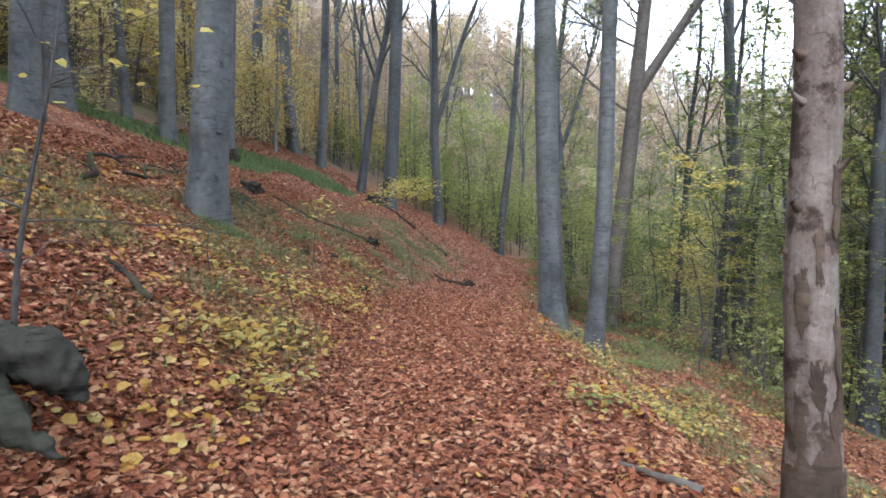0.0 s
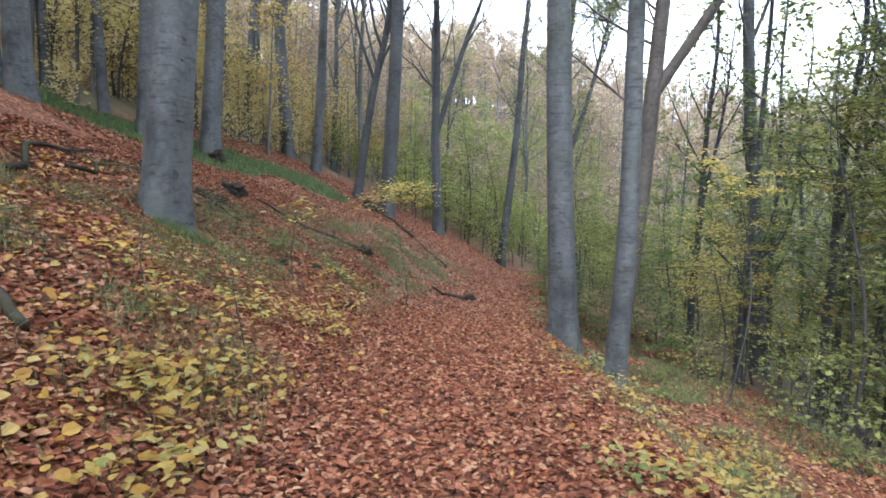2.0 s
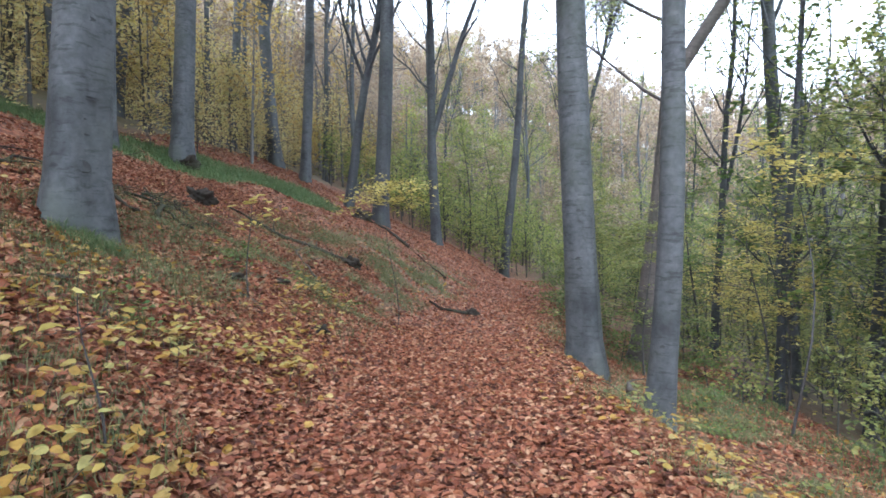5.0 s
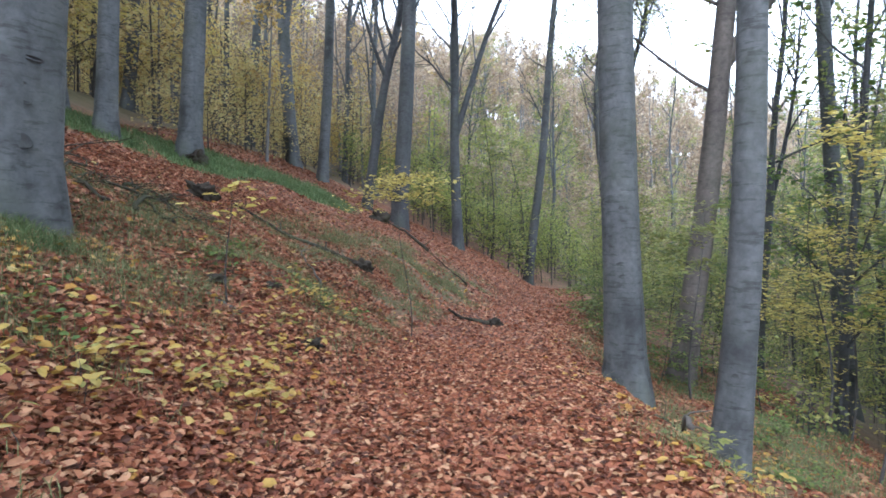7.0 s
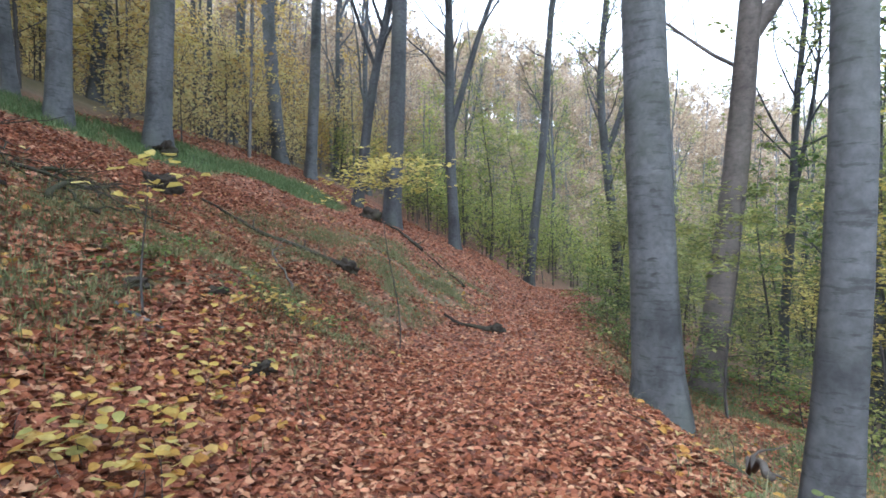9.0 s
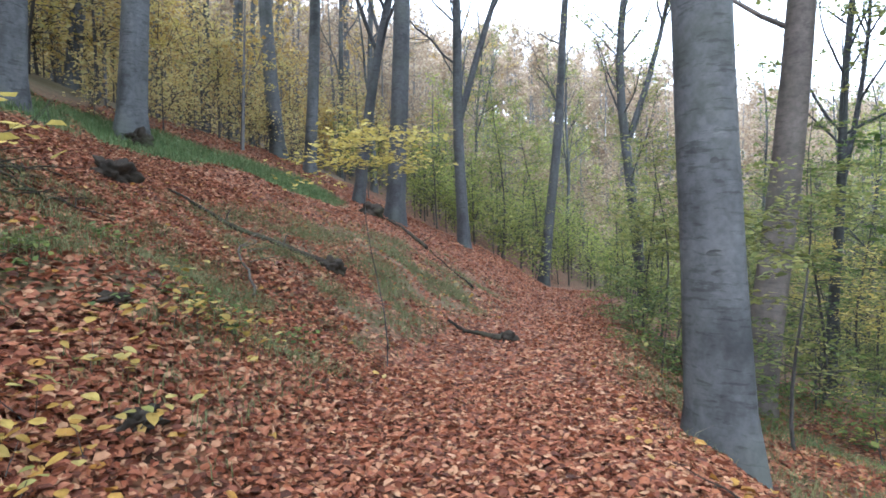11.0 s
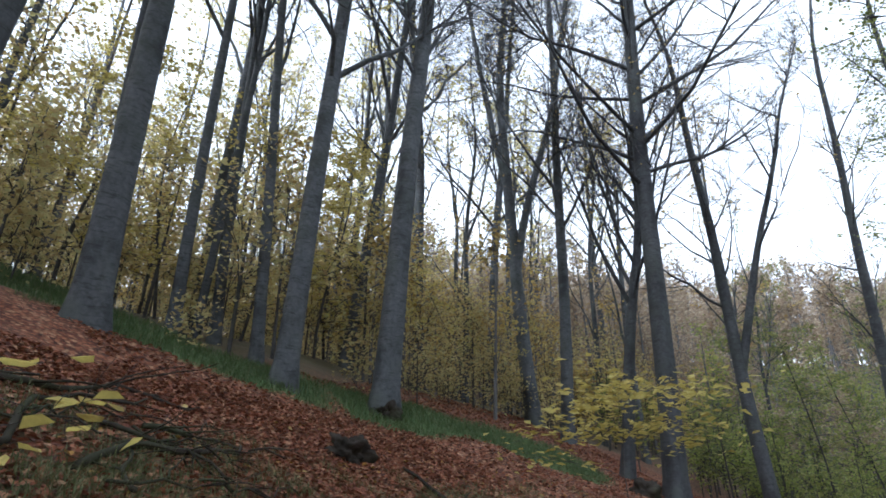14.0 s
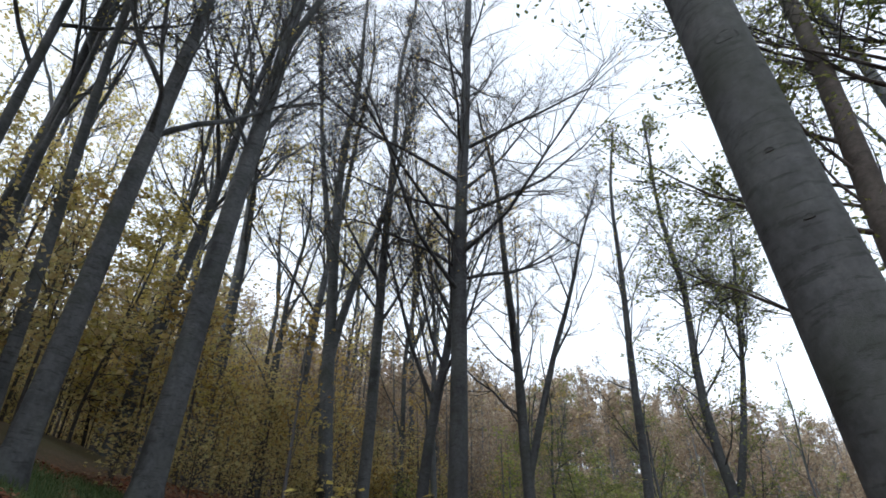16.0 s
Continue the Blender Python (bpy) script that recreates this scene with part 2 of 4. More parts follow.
def lay(x, y, rough=True):
    """Height of the ground."""
    x, y = np.asarray(x, float), np.asarray(y, float)
    s = x - path_x(y)
    z = curve(y, (-30, 1.0), (-12, 0.3), (0, 0.05), (4, -0.1), (6, -0.25), (8, -0.33), (10, -0.4), (12.4, -0.55), (15.6, -0.79), (20, -0.93), (24.3, -1.05), (28, -1.1), (36, -1.7), (60, -4), (90, -5))
    z = z + curve(-s, (0, 0), (0.5, 0.06), (0.95, 0.13), (1.5, 0.46), (2.5, 1.06), (5, 2.34), (7.5, 3.5), (10, 4.75), (13, 6.0), (20, 8.0), (60, 18), (150, 45))
    z = z - curve(s, (0, 0), (1.35, 0.03), (1.75, 0.14), (2.4, 0.62), (3.1, 0.86), (4, 1.05), (5.5, 1.45), (8.4, 2.6), (15, 5.5), (30, 10), (55, 12))
    z = z + curve(s, (50, 0), (150, 26))
    z = z + curve(y, (40, 0), (55, 1.5), (100, 14.5), (135, 22.5), (170, 23), (400, 12)) * curve(x, (-60, 0.8), (0, 1), (45, 1.35), (100, 1.7))
    if rough:
        off = np.clip((np.abs(s) - 0.7) / 0.8, 0.12, 1)
        z = z + off * (0.22 * (vnoise(x, y, 2.1, 1) - 0.5) + 0.12 * (vnoise(x, y, 0.8, 2) - 0.5)) + 0.05 * (vnoise(x, y, 0.35, 3) - 0.5)
    return z


def moss_mask(x, y):
    """The grassy shelf on the bank above the path."""
    d = np.full(np.shape(x), 99.0)
    for (ax, ay), (bx, by) in (((-12, 12.6), (-9.2, 13.8)), ((-9.2, 13.8), (-8.5, 16.4)), ((-7.3, 18.6), (-5.8, 21.5)), ((-5.8, 21.5), (-5.2, 24))):
        ux, uy = bx - ax, by - ay
        k = np.clip(((x - ax) * ux + (y - ay) * uy) / (ux * ux + uy * uy), 0, 1)
        d = np.minimum(d, np.hypot(x - ax - k * ux, y - ay - k * uy))
    return np.clip((1.2 + 1.1 * (vnoise(x, y, 1.3, 5) - 0.5) - d) / 0.35, 0, 1)


def herb_mask(x, y):
    s = x - path_x(y)
    bank = np.clip((-s - 1.0) / 0.6, 0, 1) * np.clip((5.5 + s) / 1.5, 0, 1) * np.clip((y - 3) / 3, 0, 1) * np.clip((24 - y) / 4, 0, 1)
    right = np.clip((s - 1.2) / 0.8, 0, 1)
    return np.clip((vnoise(x, y, 1.7, 8) * 0.7 + vnoise(x, y, 0.5, 9) * 0.5 - 0.44) * 3 + 0.25 * bank * np.clip((y - 6) / 3, 0, 1), 0, 1) * np.maximum(bank * 0.85, right * 0.5)


# ---- mesh helpers ----
def mesh_of(name, verts, faces, mats, index=None, smooth=True):
    """A mesh from an array of vertices and a list of face arrays (n x 3 or n x 4)."""
    me = bpy.data.meshes.new(name)
    verts = np.asarray(verts, np.float32)
    faces = [np.asarray(f, np.int32) for f in faces if len(f)]
    sizes = np.concatenate([np.full(len(f), f.shape[1], np.int32) for f in faces])
    loops = np.concatenate([f.ravel() for f in faces])
    me.vertices.add(len(verts))
    me.vertices.foreach_set("co", verts.ravel())
    me.loops.add(len(loops))
    me.loops.foreach_set("vertex_index", loops)
    me.polygons.add(len(sizes))
    me.polygons.foreach_set("loop_start", np.concatenate([[0], np.cumsum(sizes)[:-1]]).astype(np.int32))
    me.polygons.foreach_set("loop_total", sizes)
    me.polygons.foreach_set("use_smooth", np.full(len(sizes), smooth))
    if index is not None:
        me.polygons.foreach_set("material_index", np.asarray(index, np.int32))
    for m in mats:
        me.materials.append(m)
    me.update()
    me.validate()
    return me


def tubes(points, radii, sides, lobes=0.0):
    """Tapered tubes: points n x k x 3, radii n x k. Returns vertices and quads."""
    points, radii = np.asarray(points, float), np.asarray(radii, float)
    n, k, _ = points.shape
    way = np.gradient(points, axis=1)
    way /= np.linalg.norm(way, axis=2, keepdims=True) + 1e-9
    ref = np.where(np.abs(way[..., 2:3]) > 0.8, np.array([1.0, 0, 0]), np.array([0, 0, 1.0]))
    a = np.cross(ref, way)
    a /= np.linalg.norm(a, axis=2, keepdims=True) + 1e-9
    b = np.cross(way, a)
    th = np.arange(sides) * 2 * np.pi / sides
    rad = radii[:, :, None] * np.ones(sides)
    if lobes:
        foot = np.exp(-np.linspace(0, 1, k) * k * 0.33)[None, :, None]
        rad = rad * (1 + lobes * foot * np.sin(th * 3 + 1) + 0.4 * lobes * foot * np.sin(th * 5) + 0.03 * np.sin(th * 2 + 1.7))
    v = points[:, :, None, :] + rad[..., None] * (np.cos(th)[None, None, :, None] * a[:, :, None, :] + np.sin(th)[None, None, :, None] * b[:, :, None, :])
    idx = np.arange(n * k * sides).reshape(n, k, sides)
    nxt = np.roll(idx, -1, axis=2)
    quads = np.stack([idx[:, :-1], nxt[:, :-1], nxt[:, 1:], idx[:, 1:]], -1).reshape(-1, 4)
    return v.reshape(-1, 3), quads


def join(parts):
    vs, fs, base = [], [], 0
    for v, f in parts:
        vs.append(v)
        fs.append(f + base)
        base += len(v)
    return np.concatenate(vs), np.concatenate(fs)


def leaves(at, size, rng, flat=0.6, shape=0.62, up=None, oval=False):
    """Folded pointed leaves at the places given: two quads each, four corners and a midrib."""
    n = len(at)
    size = np.broadcast_to(size, n) * rng.uniform(0.65, 1.25, n)
    ang = rng.uniform(0, 2 * np.pi, n)
    d = np.stack([np.cos(ang), np.sin(ang), rng.normal(0, flat * 0.5, n)], 1)
    d /= np.linalg.norm(d, axis=1, keepdims=True)
    nor = np.stack([rng.normal(0, flat, n), rng.normal(0, flat, n), np.ones(n)], 1) if up is None else up + rng.normal(0, flat, (n, 3))
    side = np.cross(d, nor)
    side /= np.linalg.norm(side, axis=1, keepdims=True) + 1e-9
    nor = np.cross(side, d)
    L, W = size[:, None], (size * shape * 0.5 * rng.uniform(0.8, 1.2, n))[:, None]
    curl = rng.uniform(-0.12, 0.3, n)[:, None] * L
    base, tip = at - d * L * 0.5, at + d * L * 0.5 + nor * curl * 0.6
    if oval:
        e1, e2 = at - d * L * 0.28, at + d * L * 0.22
        v = np.stack([base, e1 + side * W * 0.85 + nor * curl, e2 + side * W * 0.8 + nor * curl * 1.2, tip, e2 - side * W * 0.8 + nor * curl * 1.2, e1 - side * W * 0.85 + nor * curl], 1).reshape(-1, 3)
        i = np.arange(n)[:, None] * 6
        return v, np.concatenate([i + [0, 1, 2], i + [0, 2, 3], i + [0, 3, 4], i + [0, 4, 5]])
    v = np.stack([base, at - d * L * 0.05 + side * W + nor * curl, tip, at - d * L * 0.05 - side * W + nor * curl], 1).reshape(-1, 3)
    i = np.arange(n)[:, None] * 4
    return v, np.concatenate([i + [0, 1, 2], i + [0, 2, 3]])


def blades(at, height, width, rng, spread=0.5):
    n = len(at)
    h = height * rng.uniform(0.5, 1.2, n)
    a = rng.uniform(0, 2 * np.pi, n)
    side = np.stack([np.cos(a), np.sin(a), 0 * a], 1) * width
    lean = np.stack([-np.sin(a), np.cos(a), 0 * a], 1) * (h * rng.uniform(0, spread * 2, n))[:, None]
    up = np.stack([0 * a, 0 * a, h], 1)
    mid = at + up * 0.62 + lean * 0.3
    v = np.stack([at - side, at + side, mid + side * 0.7, mid - side * 0.7, at + up * 0.9 + lean], 1).reshape(-1, 3)
    i = np.arange(n)[:, None] * 5
    return v, np.concatenate([i + [0, 1, 2], i + [0, 2, 3], i + [3, 2, 4]])


def part(name, mesh, parent, label=""):
    ob = new(name, mesh)
    ob.parent = parent
    return tagged(ob, label)


# ---- ground: one sheet to the horizon ----
def build_ground():
    gx = np.concatenate([np.linspace(-160, -40, 25)[:-1], np.linspace(-40, -14, 40)[:-1], np.linspace(-14, -7, 45)[:-1], np.linspace(-7, 6, 130)[:-1], np.linspace(6, 14, 45)[:-1], np.linspace(14, 45, 36)[:-1], np.linspace(45, 190, 24)])
    gy = np.concatenate([np.linspace(-60, -6, 20)[:-1], np.linspace(-6, 0, 25)[:-1], np.linspace(0, 20, 190)[:-1], np.linspace(20, 34, 70)[:-1], np.linspace(34, 70, 40)[:-1], np.linspace(70, 300, 36)])
    X, Y = np.meshgrid(gx, gy)
    Z = lay(X, Y)
    v = np.stack([X, Y, Z], -1).reshape(-1, 3)
    idx = np.arange(X.size).reshape(X.shape)
    q = np.stack([idx[:-1, :-1], idx[:-1, 1:], idx[1:, 1:], idx[1:, :-1]], -1).reshape(-1, 4)
    me = mesh_of("ground", v, [q], [M_GROUND])
    cover = me.color_attributes.new("cover", "FLOAT_COLOR", "POINT")
    x, y = v[:, 0], v[:, 1]
    cover.data.foreach_set("color", np.stack([moss_mask(x, y), herb_mask(x, y), 0.9 * np.maximum(np.clip((y - 30) / 12, 0, 1), np.maximum(np.clip((x - path_x(y) - 5) / 4, 0, 1), np.clip((-9.6 - x + path_x(y)) / 1.5, 0, 1))), 0 * x + 1], 1).astype(np.float32).ravel())
    return tagged(new("ground", me), "forest floor and trodden path under rust-red fallen beech leaves", "ground", kind="structure")


GROUND = build_ground()


# ---- trees ----
def unit(v):
    return v / (np.linalg.norm(v, axis=-1, keepdims=True) + 1e-9)


def sprout(rng, starts, dirs, length, k, bend, wobble):
    """Curves of k points from starts along dirs that bend upward."""
    n = len(starts)
    pts = [starts]
    d = dirs.copy()
    step = (length / (k - 1))[:, None] if np.ndim(length) else length / (k - 1)
    for _ in range(k - 1):
        d = unit(d + np.array([0, 0, bend]) + rng.normal(0, wobble, (n, 3)))
        pts.append(pts[-1] + d * step)
    return np.stack(pts, 1)


def crown_of(rng, stems, stem_r, start, n_limb, spread, limb_len, n_sub, n_twig, rise=0.08, droop=-0.02, toward=None):
    """Limbs, side branches and twigs on one or more stems (n x k x 3)."""
    limbs, subs, twigs = [], [], []
    for pts, rad in zip(stems, stem_r):
        k = len(pts)
        u = start + (1 - start) * np.sort(rng.uniform(0, 1, n_limb)) ** 0.85
        f = u * (k - 1)
        i = np.minimum(f.astype(int), k - 2)
        w = (f - i)[:, None]
        at = pts[i] * (1 - w) + pts[i + 1] * w
        r = (rad[i] * (1 - w[:, 0]) + rad[i + 1] * w[:, 0])
        ang = rng.uniform(0, 2 * np.pi) + np.arange(n_limb) * 2.4 + rng.normal(0, 0.4, n_limb)
        if toward is not None:
            ang = radians(toward) + rng.normal(0, 0.7, n_limb)
        el = np.radians(rng.uniform(*spread, n_limb))
        d = np.stack([np.cos(ang) * np.cos(el), np.sin(ang) * np.cos(el), np.sin(el)], 1)
        ln = limb_len * rng.uniform(0.55, 1.1, n_limb) * (1.15 - 0.75 * (u - start) / (1 - start + 1e-6))
        L = sprout(rng, at, d, ln, 8, rise, 0.10)
        rr = np.minimum(r * 0.55, 0.011 + ln * 0.0082)[:, None] * np.linspace(1, 0.12, 8) ** 1.0
        limbs.append((L, rr))
        # side branches
        uu = rng.uniform(0.18, 1.0, (n_limb, n_sub))
        ff = uu * 7
        ii = np.minimum(ff.astype(int), 6)
        ww = (ff - ii)[..., None]
        rows = np.arange(n_limb)[:, None]
        at2 = (L[rows, ii] * (1 - ww) + L[rows, ii + 1] * ww).reshape(-1, 3)
        way = unit(L[rows, ii + 1] - L[rows, ii]).reshape(-1, 3)
        d2 = unit(way * 0.75 + rng.normal(0, 0.55, way.shape) * np.array([1, 1, 0.45]))
        ln2 = (ln[:, None] * 0.42 * (1.2 - 0.75 * uu) * rng.uniform(0.6, 1.2, uu.shape)).ravel()
        S = sprout(rng, at2, d2, ln2, 5, 0.03, 0.12)
        rs = np.minimum((rr[rows, ii]).ravel() * 0.6, 0.004 + ln2 * 0.008)[:, None] * np.linspace(1, 0.3, 5)
        subs.append((S, rs))
        m = len(S)
        ut = rng.uniform(0.15, 1.0, (m, n_twig))
        ft = ut * 4
        it = np.minimum(ft.astype(int), 3)
        wt = (ft - it)[..., None]
        rows = np.arange(m)[:, None]
        at3 = (S[rows, it] * (1 - wt) + S[rows, it + 1] * wt).reshape(-1, 3)
        way = unit(S[rows, it + 1] - S[rows, it]).reshape(-1, 3)
        d3 = unit(way * 0.8 + rng.normal(0, 0.5, way.shape) * np.array([1, 1, 0.5]))
        ln3 = (ln2[:, None] * 0.5 * rng.uniform(0.5, 1.2, ut.shape)).ravel() + 0.12
        T = sprout(rng, at3, d3, ln3, 2, droop, 0.14)
        rt = np.full(len(T), 1.0)[:, None] * np.minimum(0.0075, 0.0032 + ln3 * 0.005)[:, None] * np.linspace(1, 0.4, 2)
        twigs.append((T, rt))
    return limbs, subs, twigs


def stem_curve(rng, x, y, lean, height, r0, k=16, bow=(0, 0), sway=0.12, taper=0.8):
    z0 = float(lay(x, y)) - 0.25
    u = np.linspace(0, 1, k) ** 1.35
    h = u * (height + 0.25)
    ph = rng.uniform(0, 6.28, 4)
    px = x + lean[0] * h + bow[0] * np.sin(np.pi * np.minimum(u * 1.6, 1)) + sway * u * np.sin(u * 7 + ph[0]) + sway * 0.5 * u * np.sin(u * 15 + ph[1])
    py = y + lean[1] * h + bow[1] * np.sin(np.pi * np.minimum(u * 1.6, 1)) + sway * u * np.sin(u * 7 + ph[2]) + sway * 0.5 * u * np.sin(u * 15 + ph[3])
    r = r0 * (1 - taper * u ** 1.05) * (1 + 0.42 * np.exp(-h / 0.4))
    return np.stack([px, py, z0 + h], 1), r


def tree(name, label, x, y, dia, height, lean=(0, 0), start=0.4, n_limb=13, spread=(35, 65), limb_len=6.5, n_sub=9, n_twig=7,
         forks=(), bark=None, leaf=None, n_leaf=1500, leaf_size=0.085, seed=1, sides=14, bow=(0, 0), sway=0.25, category="tree", group="", low=0.15, toward=None):
    """A tree with its trunk and limbs, its fine twigs and its leaves. forks: (height share, azimuth degrees, tilt degrees, length share)."""
    rng = np.random.default_rng(seed * 7919 + 13)
    root = tagged(new(name), label, category, group)
    z0 = float(lay(x, y))
    root.location = (x, y, z0)
    pts, rad = stem_curve(rng, x, y, lean, height, dia / 2, 18, bow, sway)
    stems, radii = [pts], [rad]
    for share, az, tilt, long in forks:
        hz = z0 + share * height
        i = int(np.searchsorted(pts[:, 2], hz)) - 1
        at = pts[i] + (pts[i + 1] - pts[i]) * (hz - pts[i, 2]) / (pts[i + 1, 2] - pts[i, 2])
        a, t = radians(az), radians(tilt)
        d = np.array([[math.sin(a) * math.sin(t), math.cos(a) * math.sin(t), math.cos(t)]])
        c = sprout(rng, at[None], d, height * long, 14, 0.035, 0.035)[0]
        stems.append(c)
        radii.append(rad[i] * 0.72 * (1 - 0.85 * np.linspace(0, 1, 14) ** 1.1))
    limbs, subs, twigs = crown_of(rng, stems, radii, start, n_limb, spread, limb_len, n_sub, n_twig, toward=toward)
    wood = [tubes(pts[None], rad[None], sides + 4, 0.24)]
    off = np.array([x, y, z0])
    v, q = join(wood)
    part("trunk", mesh_of("trunk", v - off, [q], [bark or M_BEECH]), root)
    arms = [tubes(c[None], r[None], 9) for c, r in zip(stems[1:], radii[1:])]
    arms += [tubes(L[i:i + 1], r[i:i + 1], 6) for L, r in limbs for i in range(len(L))]
    for v, q in arms:
        part("limb", mesh_of("limb", v - off, [q], [bark or M_BEECH]), root)
    v, q = join([tubes(L, r, 3) for L, r in subs] + [tubes(L, r, 3) for L, r in twigs])
    part("twig_crown", mesh_of("twig_crown", v - off, [q], [M_TWIG]), root, "fine dark twigs")
    if leaf is not None and n_leaf:
        T = np.concatenate([t for t, _ in twigs])
        w = np.exp(-2.0 * low * (T[:, 0, 2] - T[:, 0, 2].min()) / 5.0)
        pick = rng.choice(len(T), n_leaf, p=w / w.sum())
        along = rng.uniform(0.4, 1.05, n_leaf)[:, None]
        at = T[pick, 0] * (1 - along) + T[pick, 1] * along + rng.normal(0, 0.09, (n_leaf, 3))
        lv, lf = leaves(at, leaf_size, rng, 0.6)
        part("foliage", mesh_of("foliage", lv - off, [lf], [leaf], smooth=False), root)
    return root


BEECH = "tall smooth grey beech trunk with sparse autumn twigs"
def beech(x, y, dia, lean, seed, label=BEECH, height=32, **kw):
    base = dict(leaf=M_OCHRE, n_leaf=1300, n_limb=24, n_sub=13, n_twig=10, start=0.33, spread=(38, 72), limb_len=7.0)
    base.update(kw)
    return tree("beech_tree", label, x, y, dia, height, lean, seed=seed, group="beech trees of the wood", **base)


# beside the path
# crown leaves out of view, added here to shade the path-edge beech
NEAR_BANK = beech(-3.65, 8.55, 0.56, (0.059, 0.034), 1, "thick grey beech trunk with dark eye-shaped scars on the bank", leaf=M_YELLOW, n_leaf=7000, leaf_size=0.1)
NEAR_EDGE = beech(2.12, 11.65, 0.505, (-0.052, -0.018), 2, "thick smooth grey beech at the edge of the path", leaf=M_GREEN, n_leaf=11000, start=0.34, n_limb=26, limb_len=5.6)
SLENDER = beech(2.27, 9.08, 0.29, (0.045, 0.008), 3, "slender grey beech leaning beside the path edge", height=19, leaf=M_GREENY, start=0.6, limb_len=3.0, toward=-40)
beech(10.4, 20.5, 0.5, (-0.069, 0.024), 4, "slim straight dark grey beech below the path", leaf=M_GREENY)
tree("forked_beech", "brownish grey beech that forks low and leans outward", 4.4, 16.3, 0.52, 22, (0.083, -0.02), forks=((0.29, 92, 30, 0.55),), bark=M_BROWNBARK, leaf=M_GREENY, n_leaf=17000, seed=45, start=0.32, n_limb=28, limb_len=4.2, spread=(30, 65), n_sub=12, toward=180)


M_SCAR = bark_material("scar_bark", (0.055, 0.056, 0.058), (0.028, 0.028, 0.03), (0.04, 0.045, 0.035), 0.6, 0.3)


def scar(root, height, azimuth, wide, tall, radius, lean):
    """A branch scar: a raised dark oval lip round a sunken eye, on the bark."""
    bm = bmesh.new()
    n, m = 20, 8
    rings = []
    for i in range(n):
        a = 2 * math.pi * i / n
        sag = -0.25 * tall * math.cos(a) ** 2
        row = []
        for j in range(m):
            t = 2 * math.pi * j / m
            k = 1 + 0.22 * math.cos(t)
            row.append(bm.verts.new((wide / 2 * math.cos(a) * k, -0.006 * (0.3 + math.sin(t)) + wide * wide / 4 * math.cos(a) ** 2 / (2 * radius), tall / 2 * math.sin(a) * k + sag)))
        rings.append(row)
    for i in range(n):
        for j in range(m):
            bm.faces.new((rings[i][j], rings[(i + 1) % n][j], rings[(i + 1) % n][(j + 1) % m], rings[i][(j + 1) % m]))
    bm.faces.new([row[3] for row in rings])
    me = bpy.data.meshes.new("scar")
    bm.to_mesh(me)
    bm.free()
    me.materials.append(M_SCAR)
    ob = part("scar", me, root, "dark eye-shaped branch scar")
    a = radians(azimuth)
    ob.matrix_basis = pose(lean[0] * height + math.cos(a) * radius, lean[1] * height + math.sin(a) * radius, height, 0, 0, azimuth + 90)


for h, az, w, t in ((2.2, -62, 0.26, 0.12), (1.95, -50, 0.16, 0.04), (1.45, -75, 0.12, 0.03), (1.2, -40, 0.2, 0.03), (1.0, -66, 0.22, 0.03), (0.85, -50, 0.16, 0.025), (0.55, -40, 0.13, 0.1)):
    scar(NEAR_BANK, h, az, w, t, 0.275 - 0.012 * h, (0.059, 0.034))
for h, az, w, t in ((0.95, -95, 0.13, 0.12), (0.55, -110, 0.07, 0.03), (1.55, -100, 0.2, 0.05), (1.7, -120, 0.12, 0.04), (2.4, -115, 0.06, 0.04), (5.6, -108, 0.13, 0.09), (4.6, -130, 0.06, 0.03), (6.4, -120, 0.05, 0.03), (4.1, -120, 0.05, 0.03)):
    scar(NEAR_EDGE, h, az, w, t, 0.25 - 0.01 * h, (-0.052, -0.018))
for h, az, w, t in ((0.5, -100, 0.05, 0.035), (0.9, -115, 0.05, 0.03), (1.2, -95, 0.05, 0.03), (1.7, -110, 0.05, 0.03), (2.3, -100, 0.06, 0.04), (2.8, -120, 0.05, 0.03)):
    scar(SLENDER, h, az, w, t, 0.145 - 0.006 * h, (0.045, 0.008))
# on the bank above the path
beech(-7.3, 18.45, 0.58, (0.04, 0.055), 6, leaf=M_YELLOW, forks=((0.42, 100, 25, 0.4),))
beech(-8.0, 16.2, 0.45, (0.01, 0.055), 7, leaf=M_YELLOW)
beech(-9.4, 16.8, 0.27, (-0.04, -0.05), 8, leaf=M_YELLOW)
beech(-10.6, 21.1, 0.37, (0.064, 0.08), 9, leaf=M_YELLOW)
beech(-12.8, 28.5, 0.6, (-0.03, -0.01), 10, leaf=M_OCHRE)
beech(-8.7, 12.85, 0.50, (-0.004, -0.034), 11, "thick grey beech with a flared foot on the grassy shelf", leaf=M_YELLOW, n_leaf=2200)
beech(-9.3, 13.1, 0.17, (-0.03, -0.06), 12, leaf=M_YELLOW)
beech(-10.8, 15.7, 0.27, (-0.017, -0.026), 13, leaf=M_YELLOW, forks=((0.35, 60, 22, 0.45),))
beech(-11.3, 16.6, 0.2, (0.018, 0.024), 14, leaf=M_YELLOW)
beech(-11.1, 17.0, 0.27, (-0.026, -0.034), 15, leaf=M_YELLOW, n_leaf=2500)
beech(-7.8, 28.5, 0.58, (-0.015, -0.005), 16, "pale bent beech with several upright stems", forks=((0.18, 60, 10, 0.75), (0.3, 250, 9, 0.6)), bow=(-0.5, 0), start=0.5, spread=(50, 75), limb_len=5)
beech(-4.1, 25.6, 0.40, (0.14, 0.02), 17, "dark slanting beech stem", height=16, bark=M_DARKBARK)
